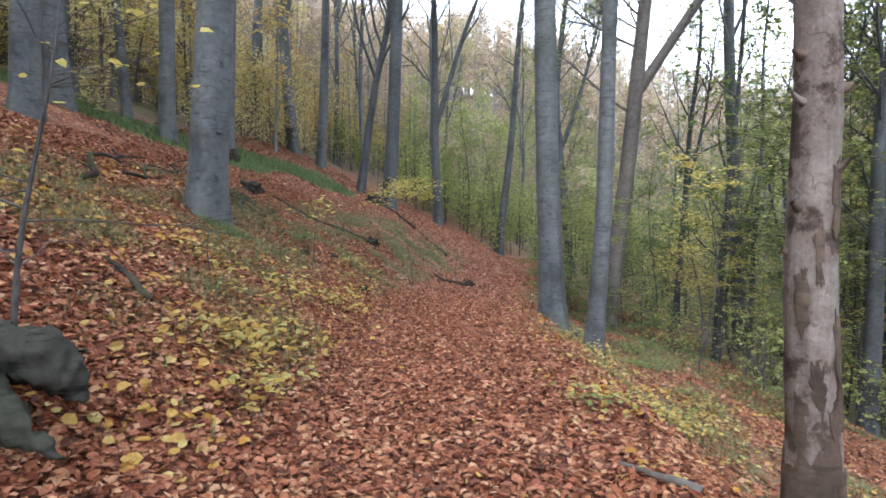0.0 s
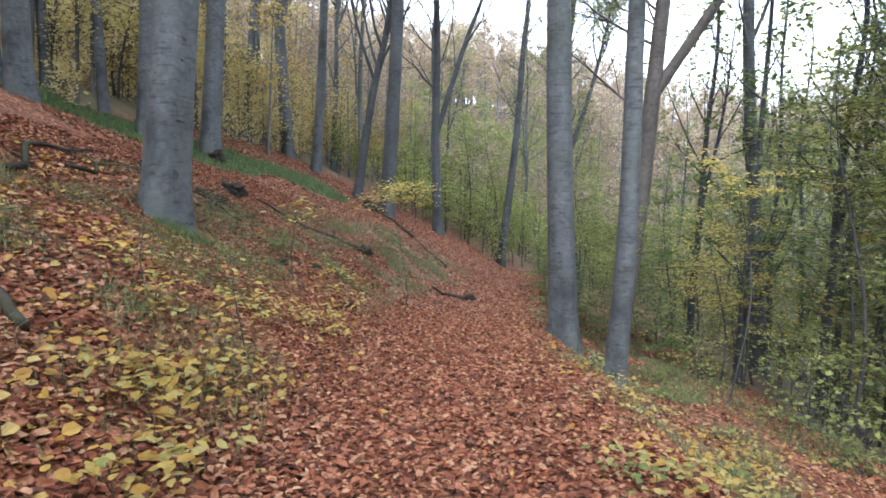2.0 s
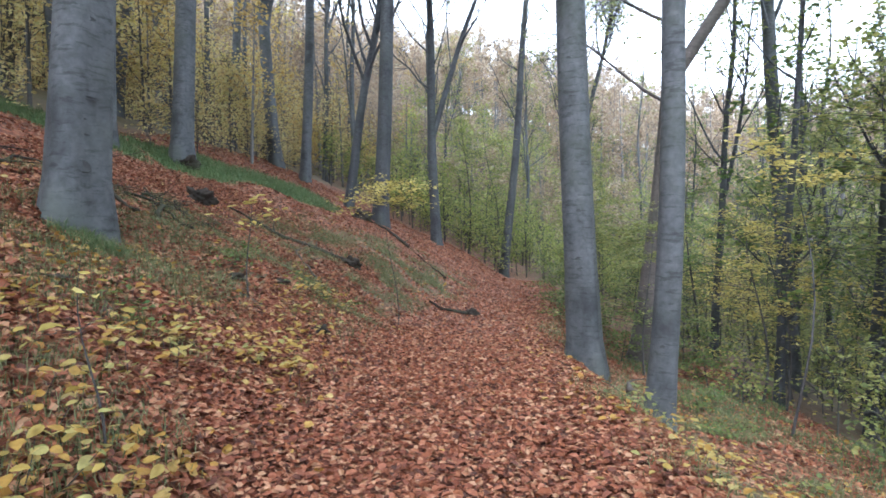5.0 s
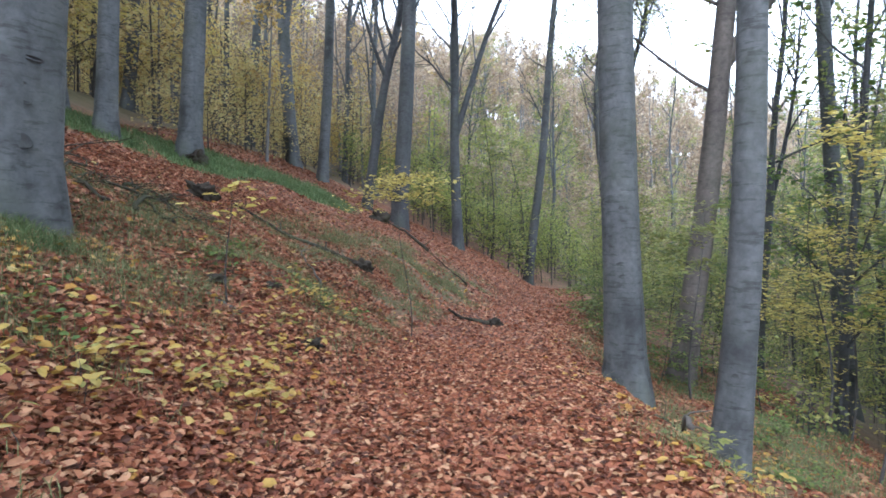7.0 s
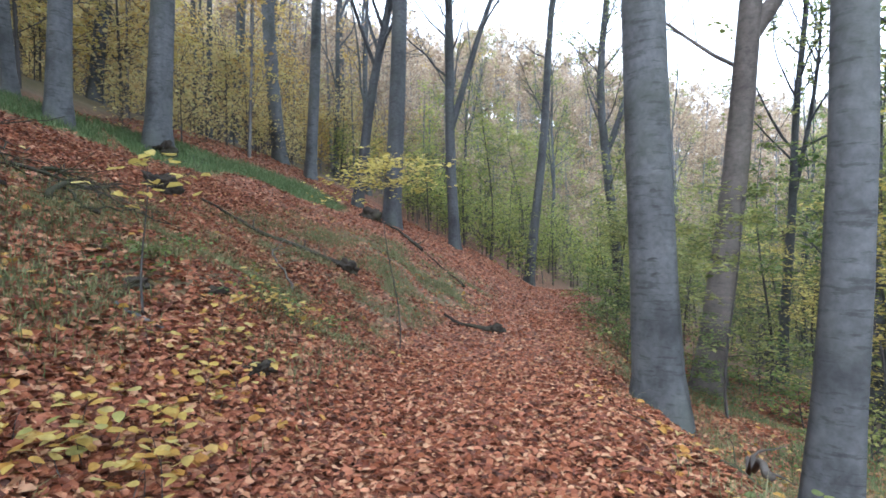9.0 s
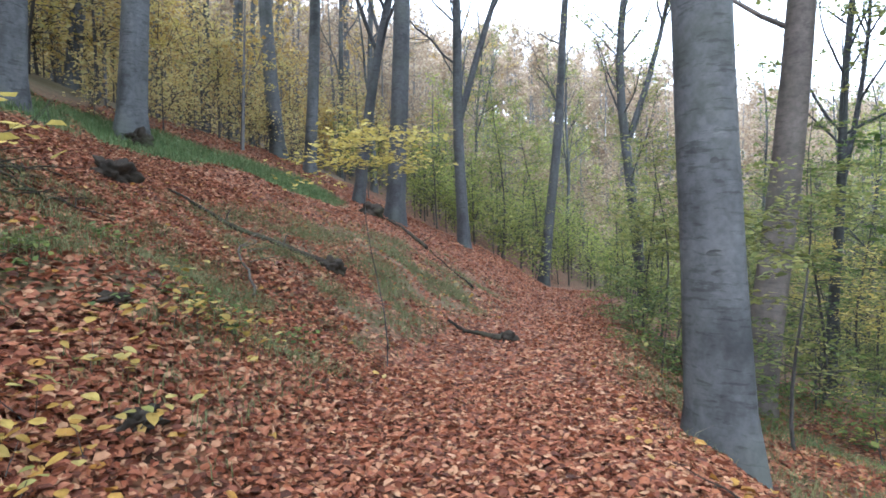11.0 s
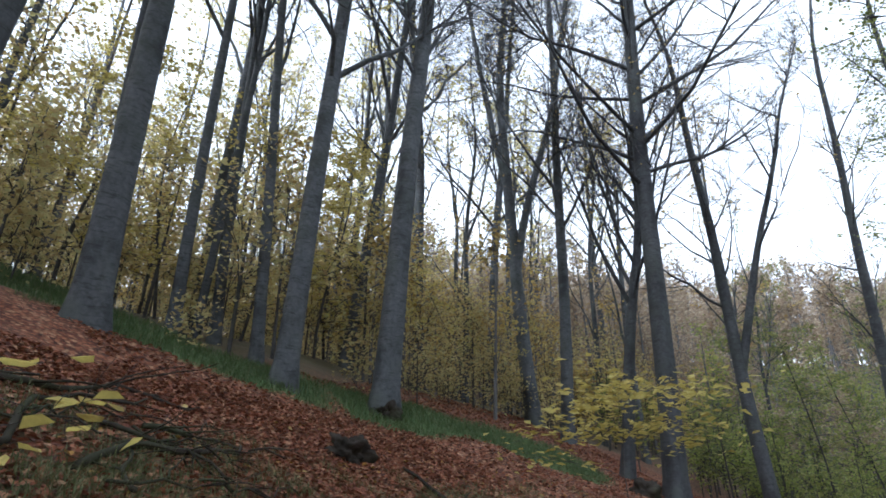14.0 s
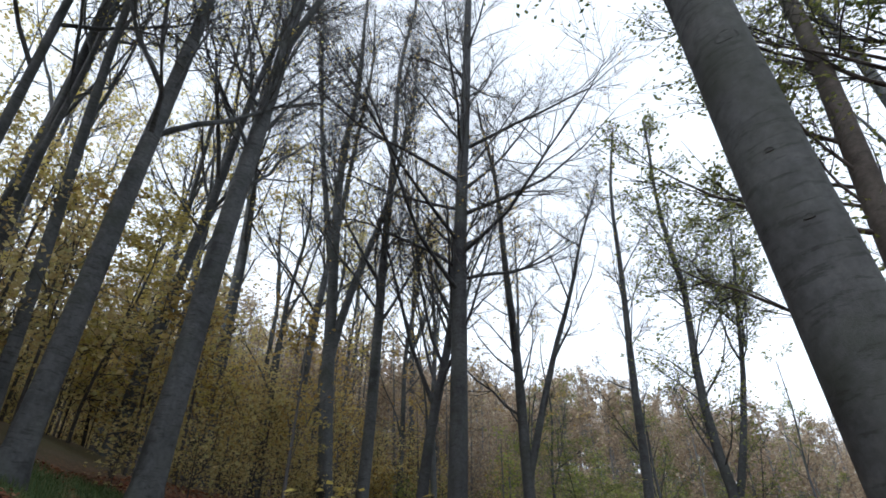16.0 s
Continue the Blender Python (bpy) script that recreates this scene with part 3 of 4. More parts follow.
beech(-2.74, 24.8, 0.60, (0.048, 0.008), 18, "dark sturdy beech with long drooping twigs on one side", spread=(12, 62), limb_len=8.0, n_limb=40, n_sub=13, n_twig=11, start=0.34, n_leaf=1200, bark=M_DARKBARK, height=39)
tree("forked_tree", "dark slim tree forking into two stems", -0.68, 28.4, 0.46, 23, (-0.035, 0.005), forks=((0.2, 75, 13, 0.6),), bark=M_DARKBARK, leaf=M_OCHRE, n_leaf=700, seed=19, start=0.3, n_limb=20, n_sub=11, n_twig=8, limb_len=4.4, spread=(25, 65))
tree("leaning_tree", "dark slim leaning tree beside the far path", 2.52, 31.6, 0.46, 24, (0.085, -0.005), bark=M_DARKBARK, leaf=M_OCHRE, n_leaf=800, seed=20, start=0.25, n_limb=22, n_sub=11, n_twig=8, limb_len=4.4, spread=(30, 65))
tree("crooked_tree", "dark crooked tree forking above green shrubs", 5.8, 27.6, 0.42, 21, (-0.041, 0.01), forks=((0.28, 80, 22, 0.5),), limb_len=4.2, n_limb=26, n_sub=12, n_twig=8, bark=M_DARKBARK, leaf=M_GREENY, n_leaf=13000, leaf_size=0.1, seed=21, start=0.3, bow=(-0.5, 0))
beech(-6.3, 27.5, 0.45, (0.04, 0.01), 22)
beech(-10.8, 31.0, 0.45, (0.07, 0.03), 23)
beech(-7.4, 10.05, 0.46, (0.039, 0.029), 24, leaf=M_YELLOW)
# unseen beeches added close round the walk to shade it
for k, (bx, by) in enumerate(((4.6, 4.0), (-5.4, 3.6), (3.4, -3.0), (-3.6, -2.6), (7.2, 6.8))):
    beech(bx, by, 0.42, (0.0, 0.0), 70 + k, height=27, leaf=M_OCHRE, n_leaf=7500, leaf_size=0.12, start=0.42, limb_len=7.5, n_twig=4)


# ---- low foliage ----
def sapling(name, label, x, y, height, reach, n_branch, n_leaf, leaf, seed, size=0.085, stem=0.02, low=0.25, category="sapling", group="saplings of the wood", lean=(0, 0)):
    rng = np.random.default_rng(seed * 104729 + 5)
    z0 = float(lay(x, y))
    root = tagged(new(name), label, category, group)
    root.location = (x, y, z0)
    off = np.array([x, y, z0])
    u = np.linspace(0, 1, 9)
    pts = np.stack([x + lean[0] * u * height + 0.04 * height * np.sin(u * 5 + seed), y + lean[1] * u * height + 0.04 * height * np.sin(u * 4 + seed * 2), z0 - 0.1 + u * (height + 0.1)], 1)
    rad = stem * (1 - 0.85 * u)
    f = rng.uniform(low, 0.98, n_branch) * 8
    i = np.minimum(f.astype(int), 7)
    w = (f - i)[:, None]
    at = pts[i] * (1 - w) + pts[i + 1] * w
    ang = rng.uniform(0, 2 * np.pi, n_branch)
    el = np.radians(rng.uniform(-5, 30, n_branch))
    d = np.stack([np.cos(ang) * np.cos(el), np.sin(ang) * np.cos(el), np.sin(el)], 1)
    ln = reach * rng.uniform(0.5, 1.1, n_branch) * (1.15 - 0.6 * f / 8)
    B = sprout(rng, at, d, ln, 6, -0.03, 0.1)
    rb = (stem * 0.35 * (1 - 0.6 * f / 8))[:, None] * np.linspace(1, 0.2, 6)
    ns = 5
    us = rng.uniform(0.2, 1, (n_branch, ns)) * 5
    js = np.minimum(us.astype(int), 4)
    rows = np.arange(n_branch)[:, None]
    at2 = B[rows, js].reshape(-1, 3)
    way = unit(B[rows, js + 1] - B[rows, js]).reshape(-1, 3)
    d2 = unit(way + rng.normal(0, 0.7, way.shape) * np.array([1, 1, 0.2]))
    S = sprout(rng, at2, d2, np.repeat(ln * 0.45, ns), 3, -0.03, 0.1)
    rs = np.full((len(S), 1), max(0.0018, stem * 0.09)) * np.linspace(1, 0.4, 3)
    v, q = tubes(pts[None], rad[None], 7)
    part("stem", mesh_of("stem", v - off, [q], [M_TWIG]), root)
    for k in range(n_branch):
        v, q = tubes(B[k:k + 1], rb[k:k + 1], 4)
        part("branch", mesh_of("branch", v - off, [q], [M_TWIG]), root)
    v, q = tubes(S, rs, 3)
    part("twig_spray", mesh_of("twig_spray", v - off, [q], [M_TWIG]), root)["kind"] = "stuff"
    pick = rng.integers(0, len(S), n_leaf)
    at = S[pick, rng.integers(0, 3, n_leaf)] + rng.normal(0, 1, (n_leaf, 3)) * np.array([0.09, 0.09, 0.03])
    lv, lf = leaves(at, size, rng, 0.35, 0.62, None, n_leaf < 600)
    part("foliage", mesh_of("foliage", lv - off, [lf], [leaf], smooth=False), root)
    return root



sapling("beech_sapling", "young beech with layered yellow leaf sprays above the bank", -0.95, 12.7, 2.45, 1.25, 18, 1000, M_YELLOW, 1, 0.072, 0.009, 0.74)
sapling("beech_sapling", "thin sapling with a few large yellow leaves on the bank", -2.15, 9.25, 1.1, 0.75, 6, 34, M_YELLOW, 3, 0.10, 0.011, 0.7)
sapling("beech_sapling", "bare leaning sapling with a few yellow leaves beside a stump", -2.12, 2.85, 2.1, 1.1, 22, 44, M_YELLOW, 4, 0.06, 0.019, 0.22, lean=(0.08, 0.12))
sapling("beech_sapling", "young beech with a flat golden leaf spray below the path", 4.8, 10.9, 3.9, 1.5, 7, 420, M_YELLOW, 5, 0.085, 0.022, 0.86)

# young growth, copied through the wood
UNDER = [
    sapling("beech_sapling", "young tree with yellow-green layered leaves", 3.6, 17.5, 3.2, 1.5, 18, 1300, M_GREENY, 11, 0.095, 0.024),
    sapling("beech_sapling", "young tree with pale green leaves", 3.9, 19.6, 4.6, 1.9, 22, 1700, M_GREENY, 12, 0.10, 0.03, 0.15),
    sapling("beech_sapling", "young tree with yellowing leaves", 7.0, 15.0, 4.0, 1.8, 20, 1500, M_YELLOW, 13, 0.09, 0.028, 0.2),
    sapling("beech_sapling", "leafy green young tree", 6.3, 18.2, 5.5, 2.2, 24, 2000, M_GREEN, 14, 0.10, 0.035, 0.2),
    sapling("beech_sapling", "low green shrub with dense leaves", 3.1, 18.6, 1.3, 1.0, 16, 1100, M_GREEN, 15, 0.075, 0.012, 0.05),
    sapling("beech_sapling", "tall slim young beech with yellow-green leaves", 8.5, 17.0, 7.5, 2.4, 30, 2400, M_GREENY, 16, 0.11, 0.045, 0.2),
    sapling("beech_sapling", "tall young beech with golden yellow leaves", -12.0, 22.0, 8.0, 2.6, 30, 2600, M_YELLOW, 17, 0.12, 0.05, 0.15),
]


def set_copies(originals, spots, seed, turn=True):
    rng = np.random.default_rng(seed)
    for i, (x, y) in enumerate(spots):
        copy_thing(originals[i % len(originals)], pose(x, y, float(lay(x, y)), 0, 0, rng.uniform(0, 360) if turn else 0))


def scatter(n, seed, x0, x1, y0, y1, keep, gap):
    rng = np.random.default_rng(seed)
    spots = []
    for _ in range(n * 30):
        x, y = rng.uniform(x0, x1), rng.uniform(y0, y1)
        if keep(x, y) and all((x - a) ** 2 + (y - b) ** 2 > gap * gap for a, b in spots):
            spots.append((x, y))
            if len(spots) == n:
                break
    return spots


def side(x, y):
    return x - float(path_x(y))


set_copies([UNDER[i] for i in (0, 1, 5, 2, 5, 3, 1)], scatter(54, 31, 5, 26, 9, 40, lambda x, y: side(x, y) > 5.0 + max(0, 14 - y) * 0.8, 1.5), 41)
set_copies([UNDER[i] for i in (4, 0, 4)], scatter(14, 32, 2.6, 9, 12.5, 27, lambda x, y: 1.3 < side(x, y) < 5, 0.9), 42)
set_copies([UNDER[i] for i in (1, 4, 0, 1, 5, 1, 5)], [(3.9, 20.6), (3.3, 21.6), (4.4, 23.2), (5.2, 24.6), (2.0, 33.0), (3.4, 35.0), (0.6, 31.0)], 43)
set_copies([UNDER[i] for i in (6, 2, 6)], [(-10.8, 20.5), (-9.6, 23.5), (-12.6, 19.2), (-13.5, 24.5), (-8.2, 26.0), (-14.0, 17.0), (-13.0, 14.5), (-11.6, 12.5)], 44)

tree("forked_tree", "grey forked tree on the slope below the path", 9.0, 12.3, 0.36, 17, (-0.01, 0.0), forks=((0.36, 70, 20, 0.6),), bark=M_DARKBARK, leaf=M_GREENY, n_leaf=3000, leaf_size=0.13, seed=25, start=0.3, n_limb=14, limb_len=4.0)

# trees further in, copied from a few grown ones
BACK = [
    beech(-16.0, 27.5, 0.36, (0.02, 0.0), 31, "grey beech deeper in the wood", leaf=M_YELLOW, n_leaf=1700, leaf_size=0.15, n_limb=14, n_sub=6, n_twig=3),
    beech(-12.0, 36.0, 0.30, (0.03, 0.02), 32, "slim grey beech deeper in the wood", leaf=M_YELLOW, n_leaf=2200, leaf_size=0.15, n_limb=14, n_sub=6, n_twig=3, height=20, forks=((0.4, 40, 20, 0.4),)),
    beech(-5.5, 35.5, 0.34, (-0.02, 0.02), 33, "grey beech deeper in the wood", leaf=M_OCHRE, n_leaf=1600, leaf_size=0.15, n_limb=14, n_sub=6, n_twig=3, height=21),
    tree("dark_tree", "slim dark tree below the path", 8.2, 21.0, 0.26, 16, (0.03, 0.0), bark=M_DARKBARK, leaf=M_GREENY, n_leaf=2200, leaf_size=0.15, n_sub=6, n_twig=3, seed=34, start=0.25, n_limb=15, limb_len=4.0, group="dark trees below the path", forks=((0.3, 60, 18, 0.5),)),
    tree("dark_tree", "thin dark tree with green leaves below the path", 11.8, 15.5, 0.2, 14, (-0.02, 0.02), bark=M_DARKBARK, leaf=M_GREEN, n_leaf=1700, leaf_size=0.15, n_sub=6, n_twig=3, seed=35, start=0.22, n_limb=15, limb_len=3.6, group="dark trees below the path"),
    tree("dark_tree", "thin dark tree with yellow-green leaves", 12.5, 24.0, 0.24, 18, (0.0, 0.0), bark=M_DARKBARK, leaf=M_GREENY, n_leaf=1800, leaf_size=0.16, n_sub=6, n_twig=3, seed=36, start=0.25, n_limb=16, limb_len=4.5, group="dark trees below the path"),
]
set_copies(BACK[:3], scatter(26, 51, -42, -5, 14, 50, lambda x, y: side(x, y) < -11 and not (-14 < x < -6 and y < 22), 2.4), 61)
set_copies(BACK[3:], scatter(26, 52, 7, 34, 9, 46, lambda x, y: side(x, y) > 5.5, 2.6), 62)
set_copies([BACK[2], BACK[3], BACK[5]], scatter(5, 53, -8, 14, 34, 50, lambda x, y: abs(side(x, y)) > 2, 2.5), 63)
set_copies(BACK[3:], [(9.6, 16.2), (11.5, 18.4), (13.6, 19.0), (10.6, 14.6), (14.5, 22.5), (16.5, 23.5), (12.6, 16.8), (15.5, 19.8)], 66)
set_copies([UNDER[5], UNDER[6], UNDER[5]], [(8.2, 13.6), (9.8, 15.0), (10.4, 13.2), (11.4, 16.4), (12.8, 18.0), (7.4, 12.2)], 67)
set_copies(BACK[:3], [(-11.0, 9.5), (-14.5, 11.0), (-19.0, 14.0), (-18.5, 8.0), (-12.5, 4.5), (-9.0, 1.0)], 65)


# ---- far woods on the slopes ----
def far_woods(name, label, spots, leaf, seed, n_leaf, leaf_size, twig_mat, height=(15, 22)):
    rng = np.random.default_rng(seed)
    n = len(spots)
    x, y = np.array(spots).T
    z = lay(x, y, False)
    H = rng.uniform(*height, n)
    u = np.linspace(0, 1, 4)
    lean = rng.normal(0, 0.03, (n, 2))
    P = np.stack([x[:, None] + lean[:, :1] * H[:, None] * u, y[:, None] + lean[:, 1:] * H[:, None] * u, z[:, None] - 0.3 + H[:, None] * u], -1)
    parts = [tubes(P, (0.011 * H)[:, None] * (1 - 0.85 * u), 4)]
    nl = 9
    ul = rng.uniform(0.25, 0.95, (n, nl))
    at = (P[:, 0][:, None] + (P[:, -1] - P[:, 0])[:, None] * ul[..., None]).reshape(-1, 3)
    a, el = rng.uniform(0, 6.28, n * nl), np.radians(rng.uniform(20, 65, n * nl))
    d = np.stack([np.cos(a) * np.cos(el), np.sin(a) * np.cos(el), np.sin(el)], 1)
    ln = np.repeat(H, nl) * 0.26 * rng.uniform(0.6, 1.1, n * nl) * (1.25 - 0.8 * ul.ravel())
    L = sprout(rng, at, d, ln, 4, 0.08, 0.12)
    parts.append(tubes(L, (ln * 0.010)[:, None] * np.linspace(1, 0.25, 4), 3))
    nt = 7
    pick = np.repeat(np.arange(n * nl), nt)
    T0 = L[pick, rng.integers(1, 4, len(pick))]
    T = sprout(rng, T0, unit(np.repeat(d, nt, 0) + rng.normal(0, 0.6, (len(pick), 3))), ln[pick] * 0.45, 2, 0.02, 0.1)
    parts.append(tubes(T, np.full((len(T), 1), 0.014) * np.linspace(1, 0.4, 2), 3))
    v, q = join(parts)
    woods = tagged(new(name), label, "woods", kind="stuff")
    wood = part("wood", mesh_of("wood", v, [q], [twig_mat]), woods)
    wood["kind"] = "stuff"
    at = T[rng.integers(0, len(T), n_leaf * n), rng.integers(0, 2, n_leaf * n)] + rng.normal(0, 0.25, (n_leaf * n, 3))
    lv, lf = leaves(at, leaf_size, rng, 0.7, 0.8)
    crown = part("foliage", mesh_of("foliage", lv, [lf], [leaf], smooth=False), woods)
    crown["kind"] = "stuff"
    return woods


# paler than the near bark: distance haze put into the colour
M_FARTWIG = bark_material("far_hazed_grey_bark", (0.145, 0.137, 0.137), (0.09, 0.085, 0.085), (0.10, 0.098, 0.08), 0.2)
M_RUSSET = leaf_material("russet_leaf", [(0, (0.22, 0.16, 0.11)), (0.5, (0.36, 0.28, 0.20)), (1, (0.44, 0.38, 0.27))], 0.6)
M_LIME = leaf_material("fresh_green_leaf", [(0, (0.17, 0.22, 0.06)), (0.5, (0.28, 0.33, 0.09)), (1, (0.40, 0.40, 0.13))], 0.6)
# leaf yellow paled and dulled: haze behind the trunks put into the colour
M_PALE = leaf_material("hazed_yellow_leaf", [(0, (0.36, 0.26, 0.12)), (0.35, (0.48, 0.39, 0.18)), (0.7, (0.56, 0.49, 0.23)), (1, (0.43, 0.42, 0.20))], 0.68)
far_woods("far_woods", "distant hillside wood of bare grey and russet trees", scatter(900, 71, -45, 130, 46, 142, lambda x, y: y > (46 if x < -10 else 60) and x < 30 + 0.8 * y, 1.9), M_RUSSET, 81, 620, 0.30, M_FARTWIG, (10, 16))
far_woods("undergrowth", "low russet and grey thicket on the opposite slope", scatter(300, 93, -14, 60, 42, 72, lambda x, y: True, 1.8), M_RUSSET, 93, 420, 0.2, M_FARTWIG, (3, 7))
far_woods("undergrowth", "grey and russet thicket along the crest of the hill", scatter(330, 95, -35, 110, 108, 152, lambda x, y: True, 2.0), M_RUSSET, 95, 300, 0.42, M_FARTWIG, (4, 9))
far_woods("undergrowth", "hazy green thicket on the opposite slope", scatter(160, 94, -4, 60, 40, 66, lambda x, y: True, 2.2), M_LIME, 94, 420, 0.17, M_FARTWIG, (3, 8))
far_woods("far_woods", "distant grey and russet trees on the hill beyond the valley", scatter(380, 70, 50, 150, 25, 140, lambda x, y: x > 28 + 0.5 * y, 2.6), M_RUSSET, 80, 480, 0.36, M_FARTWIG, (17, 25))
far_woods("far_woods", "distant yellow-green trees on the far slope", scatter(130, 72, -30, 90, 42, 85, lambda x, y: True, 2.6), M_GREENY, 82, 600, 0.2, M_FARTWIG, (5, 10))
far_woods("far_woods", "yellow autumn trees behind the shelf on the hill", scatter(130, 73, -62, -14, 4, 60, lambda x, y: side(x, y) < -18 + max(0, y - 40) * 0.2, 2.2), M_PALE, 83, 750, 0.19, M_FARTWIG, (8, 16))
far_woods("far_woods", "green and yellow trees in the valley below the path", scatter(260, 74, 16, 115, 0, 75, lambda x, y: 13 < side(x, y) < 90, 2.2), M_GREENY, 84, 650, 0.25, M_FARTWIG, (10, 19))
far_woods("undergrowth", "low yellow undergrowth between the trunks on the hill", scatter(150, 75, -34, -5, 7, 46, lambda x, y: side(x, y) < -10.5, 1.3), M_PALE, 85, 620, 0.13, M_TWIG, (2.5, 6.5))
far_woods("undergrowth", "low green and yellow shrubs on the slope below the path", scatter(170, 78, 4, 24, 4, 34, lambda x, y: side(x, y) > 4.2 + max(0, 9 - y) * 0.5, 0.9), M_GREENY, 88, 230, 0.085, M_TWIG, (0.7, 2.6))
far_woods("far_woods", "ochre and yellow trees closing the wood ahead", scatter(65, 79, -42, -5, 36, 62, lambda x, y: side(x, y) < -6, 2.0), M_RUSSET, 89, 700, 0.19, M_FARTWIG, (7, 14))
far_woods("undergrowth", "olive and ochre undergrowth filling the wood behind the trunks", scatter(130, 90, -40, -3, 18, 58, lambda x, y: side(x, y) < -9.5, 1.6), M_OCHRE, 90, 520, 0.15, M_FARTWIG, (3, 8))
far_woods("undergrowth", "low yellow-green undergrowth across the end of the path", scatter(110, 76, -8, 24, 30, 50, lambda x, y: abs(side(x, y)) > 1.3, 1.4), M_GREENY, 86, 300, 0.14, M_TWIG, (1.8, 4.5))
far_woods("undergrowth", "bright green shrubs where the path bends out of sight", scatter(70, 91, -3, 10, 30.5, 43, lambda x, y: abs(side(x, y)) > (1.5 if y < 34 else 0.4), 0.9), M_LIME, 91, 420, 0.11, M_TWIG, (1.5, 4.5))
far_woods("undergrowth", "low yellow shrubs behind the grassy shelf", scatter(130, 92, -24, -7, 11, 36, lambda x, y: side(x, y) < -9.4, 0.9), M_PALE, 92, 300, 0.10, M_TWIG, (0.9, 3.0))
# out of view: leafy crowns added to darken trunk fronts and ground
far_woods("far_woods", "unseen wood added for shade behind and beside the start of the walk", scatter(150, 77, -34, 40, -32, 7, lambda x, y: (abs(side(x, y)) > 2.5 and y < -3) or side(x, y) < -7.5 or side(x, y) > 7.5 + max(0, y), 2.3), M_OCHRE, 87, 220, 0.55, M_TWIG, (13, 24))


# ---- dead wood, stumps and stones ----
def fallen_branch(label, x, y, length, azimuth, radius, seed, mat=None, n_side=5, lift=0.03):
    rng = np.random.default_rng(seed + 900)
    root = tagged(new("fallen_branch"), label, "branch", "dead branches on the ground")
    z0 = float(lay(x, y))
    root.location = (x, y, z0)
    off = np.array([x, y, z0])
    a = radians(azimuth)
    u = np.linspace(-0.5, 0.5, 10)
    wob = np.cumsum(rng.normal(0, (0.035 if n_side > 2 else 0.012) * length, 10))
    px, py = x + math.cos(a) * u * length - math.sin(a) * wob, y + math.sin(a) * u * length + math.cos(a) * wob
    pts = np.stack([px, py, lay(px, py) + radius + lift * rng.uniform(0, 2, 10)], 1)
    main = tubes(pts[None], (radius * np.linspace(1, 0.35, 10) * rng.uniform(0.9, 1.1, 10))[None], 7)
    part("branch", mesh_of("branch", main[0] - off, [main[1], np.array([[6, 5, 4, 3], [6, 3, 2, 1]]), np.array([[6, 1, 0]])], [mat or M_MOSSY]), root)
    for _ in range(n_side):
        i = rng.integers(1, 9)
        w = a + rng.choice([-1, 1]) * rng.uniform(0.4, 1.1)
        d = np.array([[math.cos(w), math.sin(w), rng.uniform(0.0, 0.35)]])
        c = sprout(rng, pts[i][None], d, length * rng.uniform(0.18, 0.4), 6, -0.03, 0.12)
        c[0, :, 2] = np.maximum(c[0, :, 2], lay(c[0, :, 0], c[0, :, 1]) + 0.01)
        v, q = tubes(c, radius * 0.4 * np.linspace(1, 0.25, 6)[None], 5)
        part("side_twig", mesh_of("side_twig", v - off, [q], [mat or M_MOSSY]), root)
    return root


for i, (x, y, ln, az, r) in enumerate(((-5.3, 8.6, 3.2, 118, 0.045), (-5.0, 9.6, 2.6, 100, 0.03), (-4.7, 10.8, 2.4, 140, 0.03), (-4.2, 11.4, 2.0, 115, 0.035), (-4.1, 11.6, 1.6, 60, 0.02), (-4.6, 12.2, 1.8, 95, 0.025), (-3.9, 11.0, 1.2, 150, 0.018), (-5.6, 11.6, 2.6, 110, 0.035))):
    fallen_branch("dead brown branch with bare side twigs on the leaf litter", x, y, ln, az, r, i)
for i in range(12):
    fallen_branch("thin dead stick in a tangle of brushwood", -4.2 + 0.5 * math.sin(i * 2.1), 11.4 + 0.55 * math.cos(i * 1.7), 0.7 + 0.08 * i, 90 + 37 * math.sin(i * 1.3), 0.009 + 0.001 * (i % 4), 40 + i, M_MOSSY, 3, 0.05)
fallen_branch("long mossy fallen log lying across the bank", -3.55, 15.6, 2.9, 168, 0.058, 20, M_MOSSY, 3, 0.0)
fallen_branch("short dark rotten branch beside the path", -0.05, 16.5, 0.9, 170, 0.055, 21, M_MOSSY, 2, 0.0)
fallen_branch("thin grey branch across the bank", -2.7, 13.4, 1.8, 120, 0.018, 22, M_BROWNBARK, 4)
fallen_branch("short mossy branch among leaves", -2.5, 4.5, 0.55, 150, 0.04, 23, M_MOSSY, 1, 0.0)
fallen_branch("short grey stick at the path edge", 1.25, 3.35, 0.5, 130, 0.035, 24, M_BROWNBARK, 0, 0.0)
fallen_branch("pale grey stick among wet leaves", -2.12, 9.18, 0.36, 12, 0.024, 25, M_BEECH, 0, 0.0)
fallen_branch("thin dark branch at the path edge", 1.7, 9.6, 1.3, 120, 0.015, 26, M_MOSSY, 3)
fallen_branch("dark branch at the end of the bank", -0.8, 21.5, 2.0, 130, 0.03, 27, M_MOSSY, 4)
fallen_branch("dark broken branch under the slanting tree", -2.4, 22.8, 2.4, 140, 0.06, 28, M_MOSSY, 4)
fallen_branch("dark stick leaning by the slender beech", 2.15, 9.75, 1.0, 75, 0.03, 29, M_BROWNBARK, 2, 0.12)


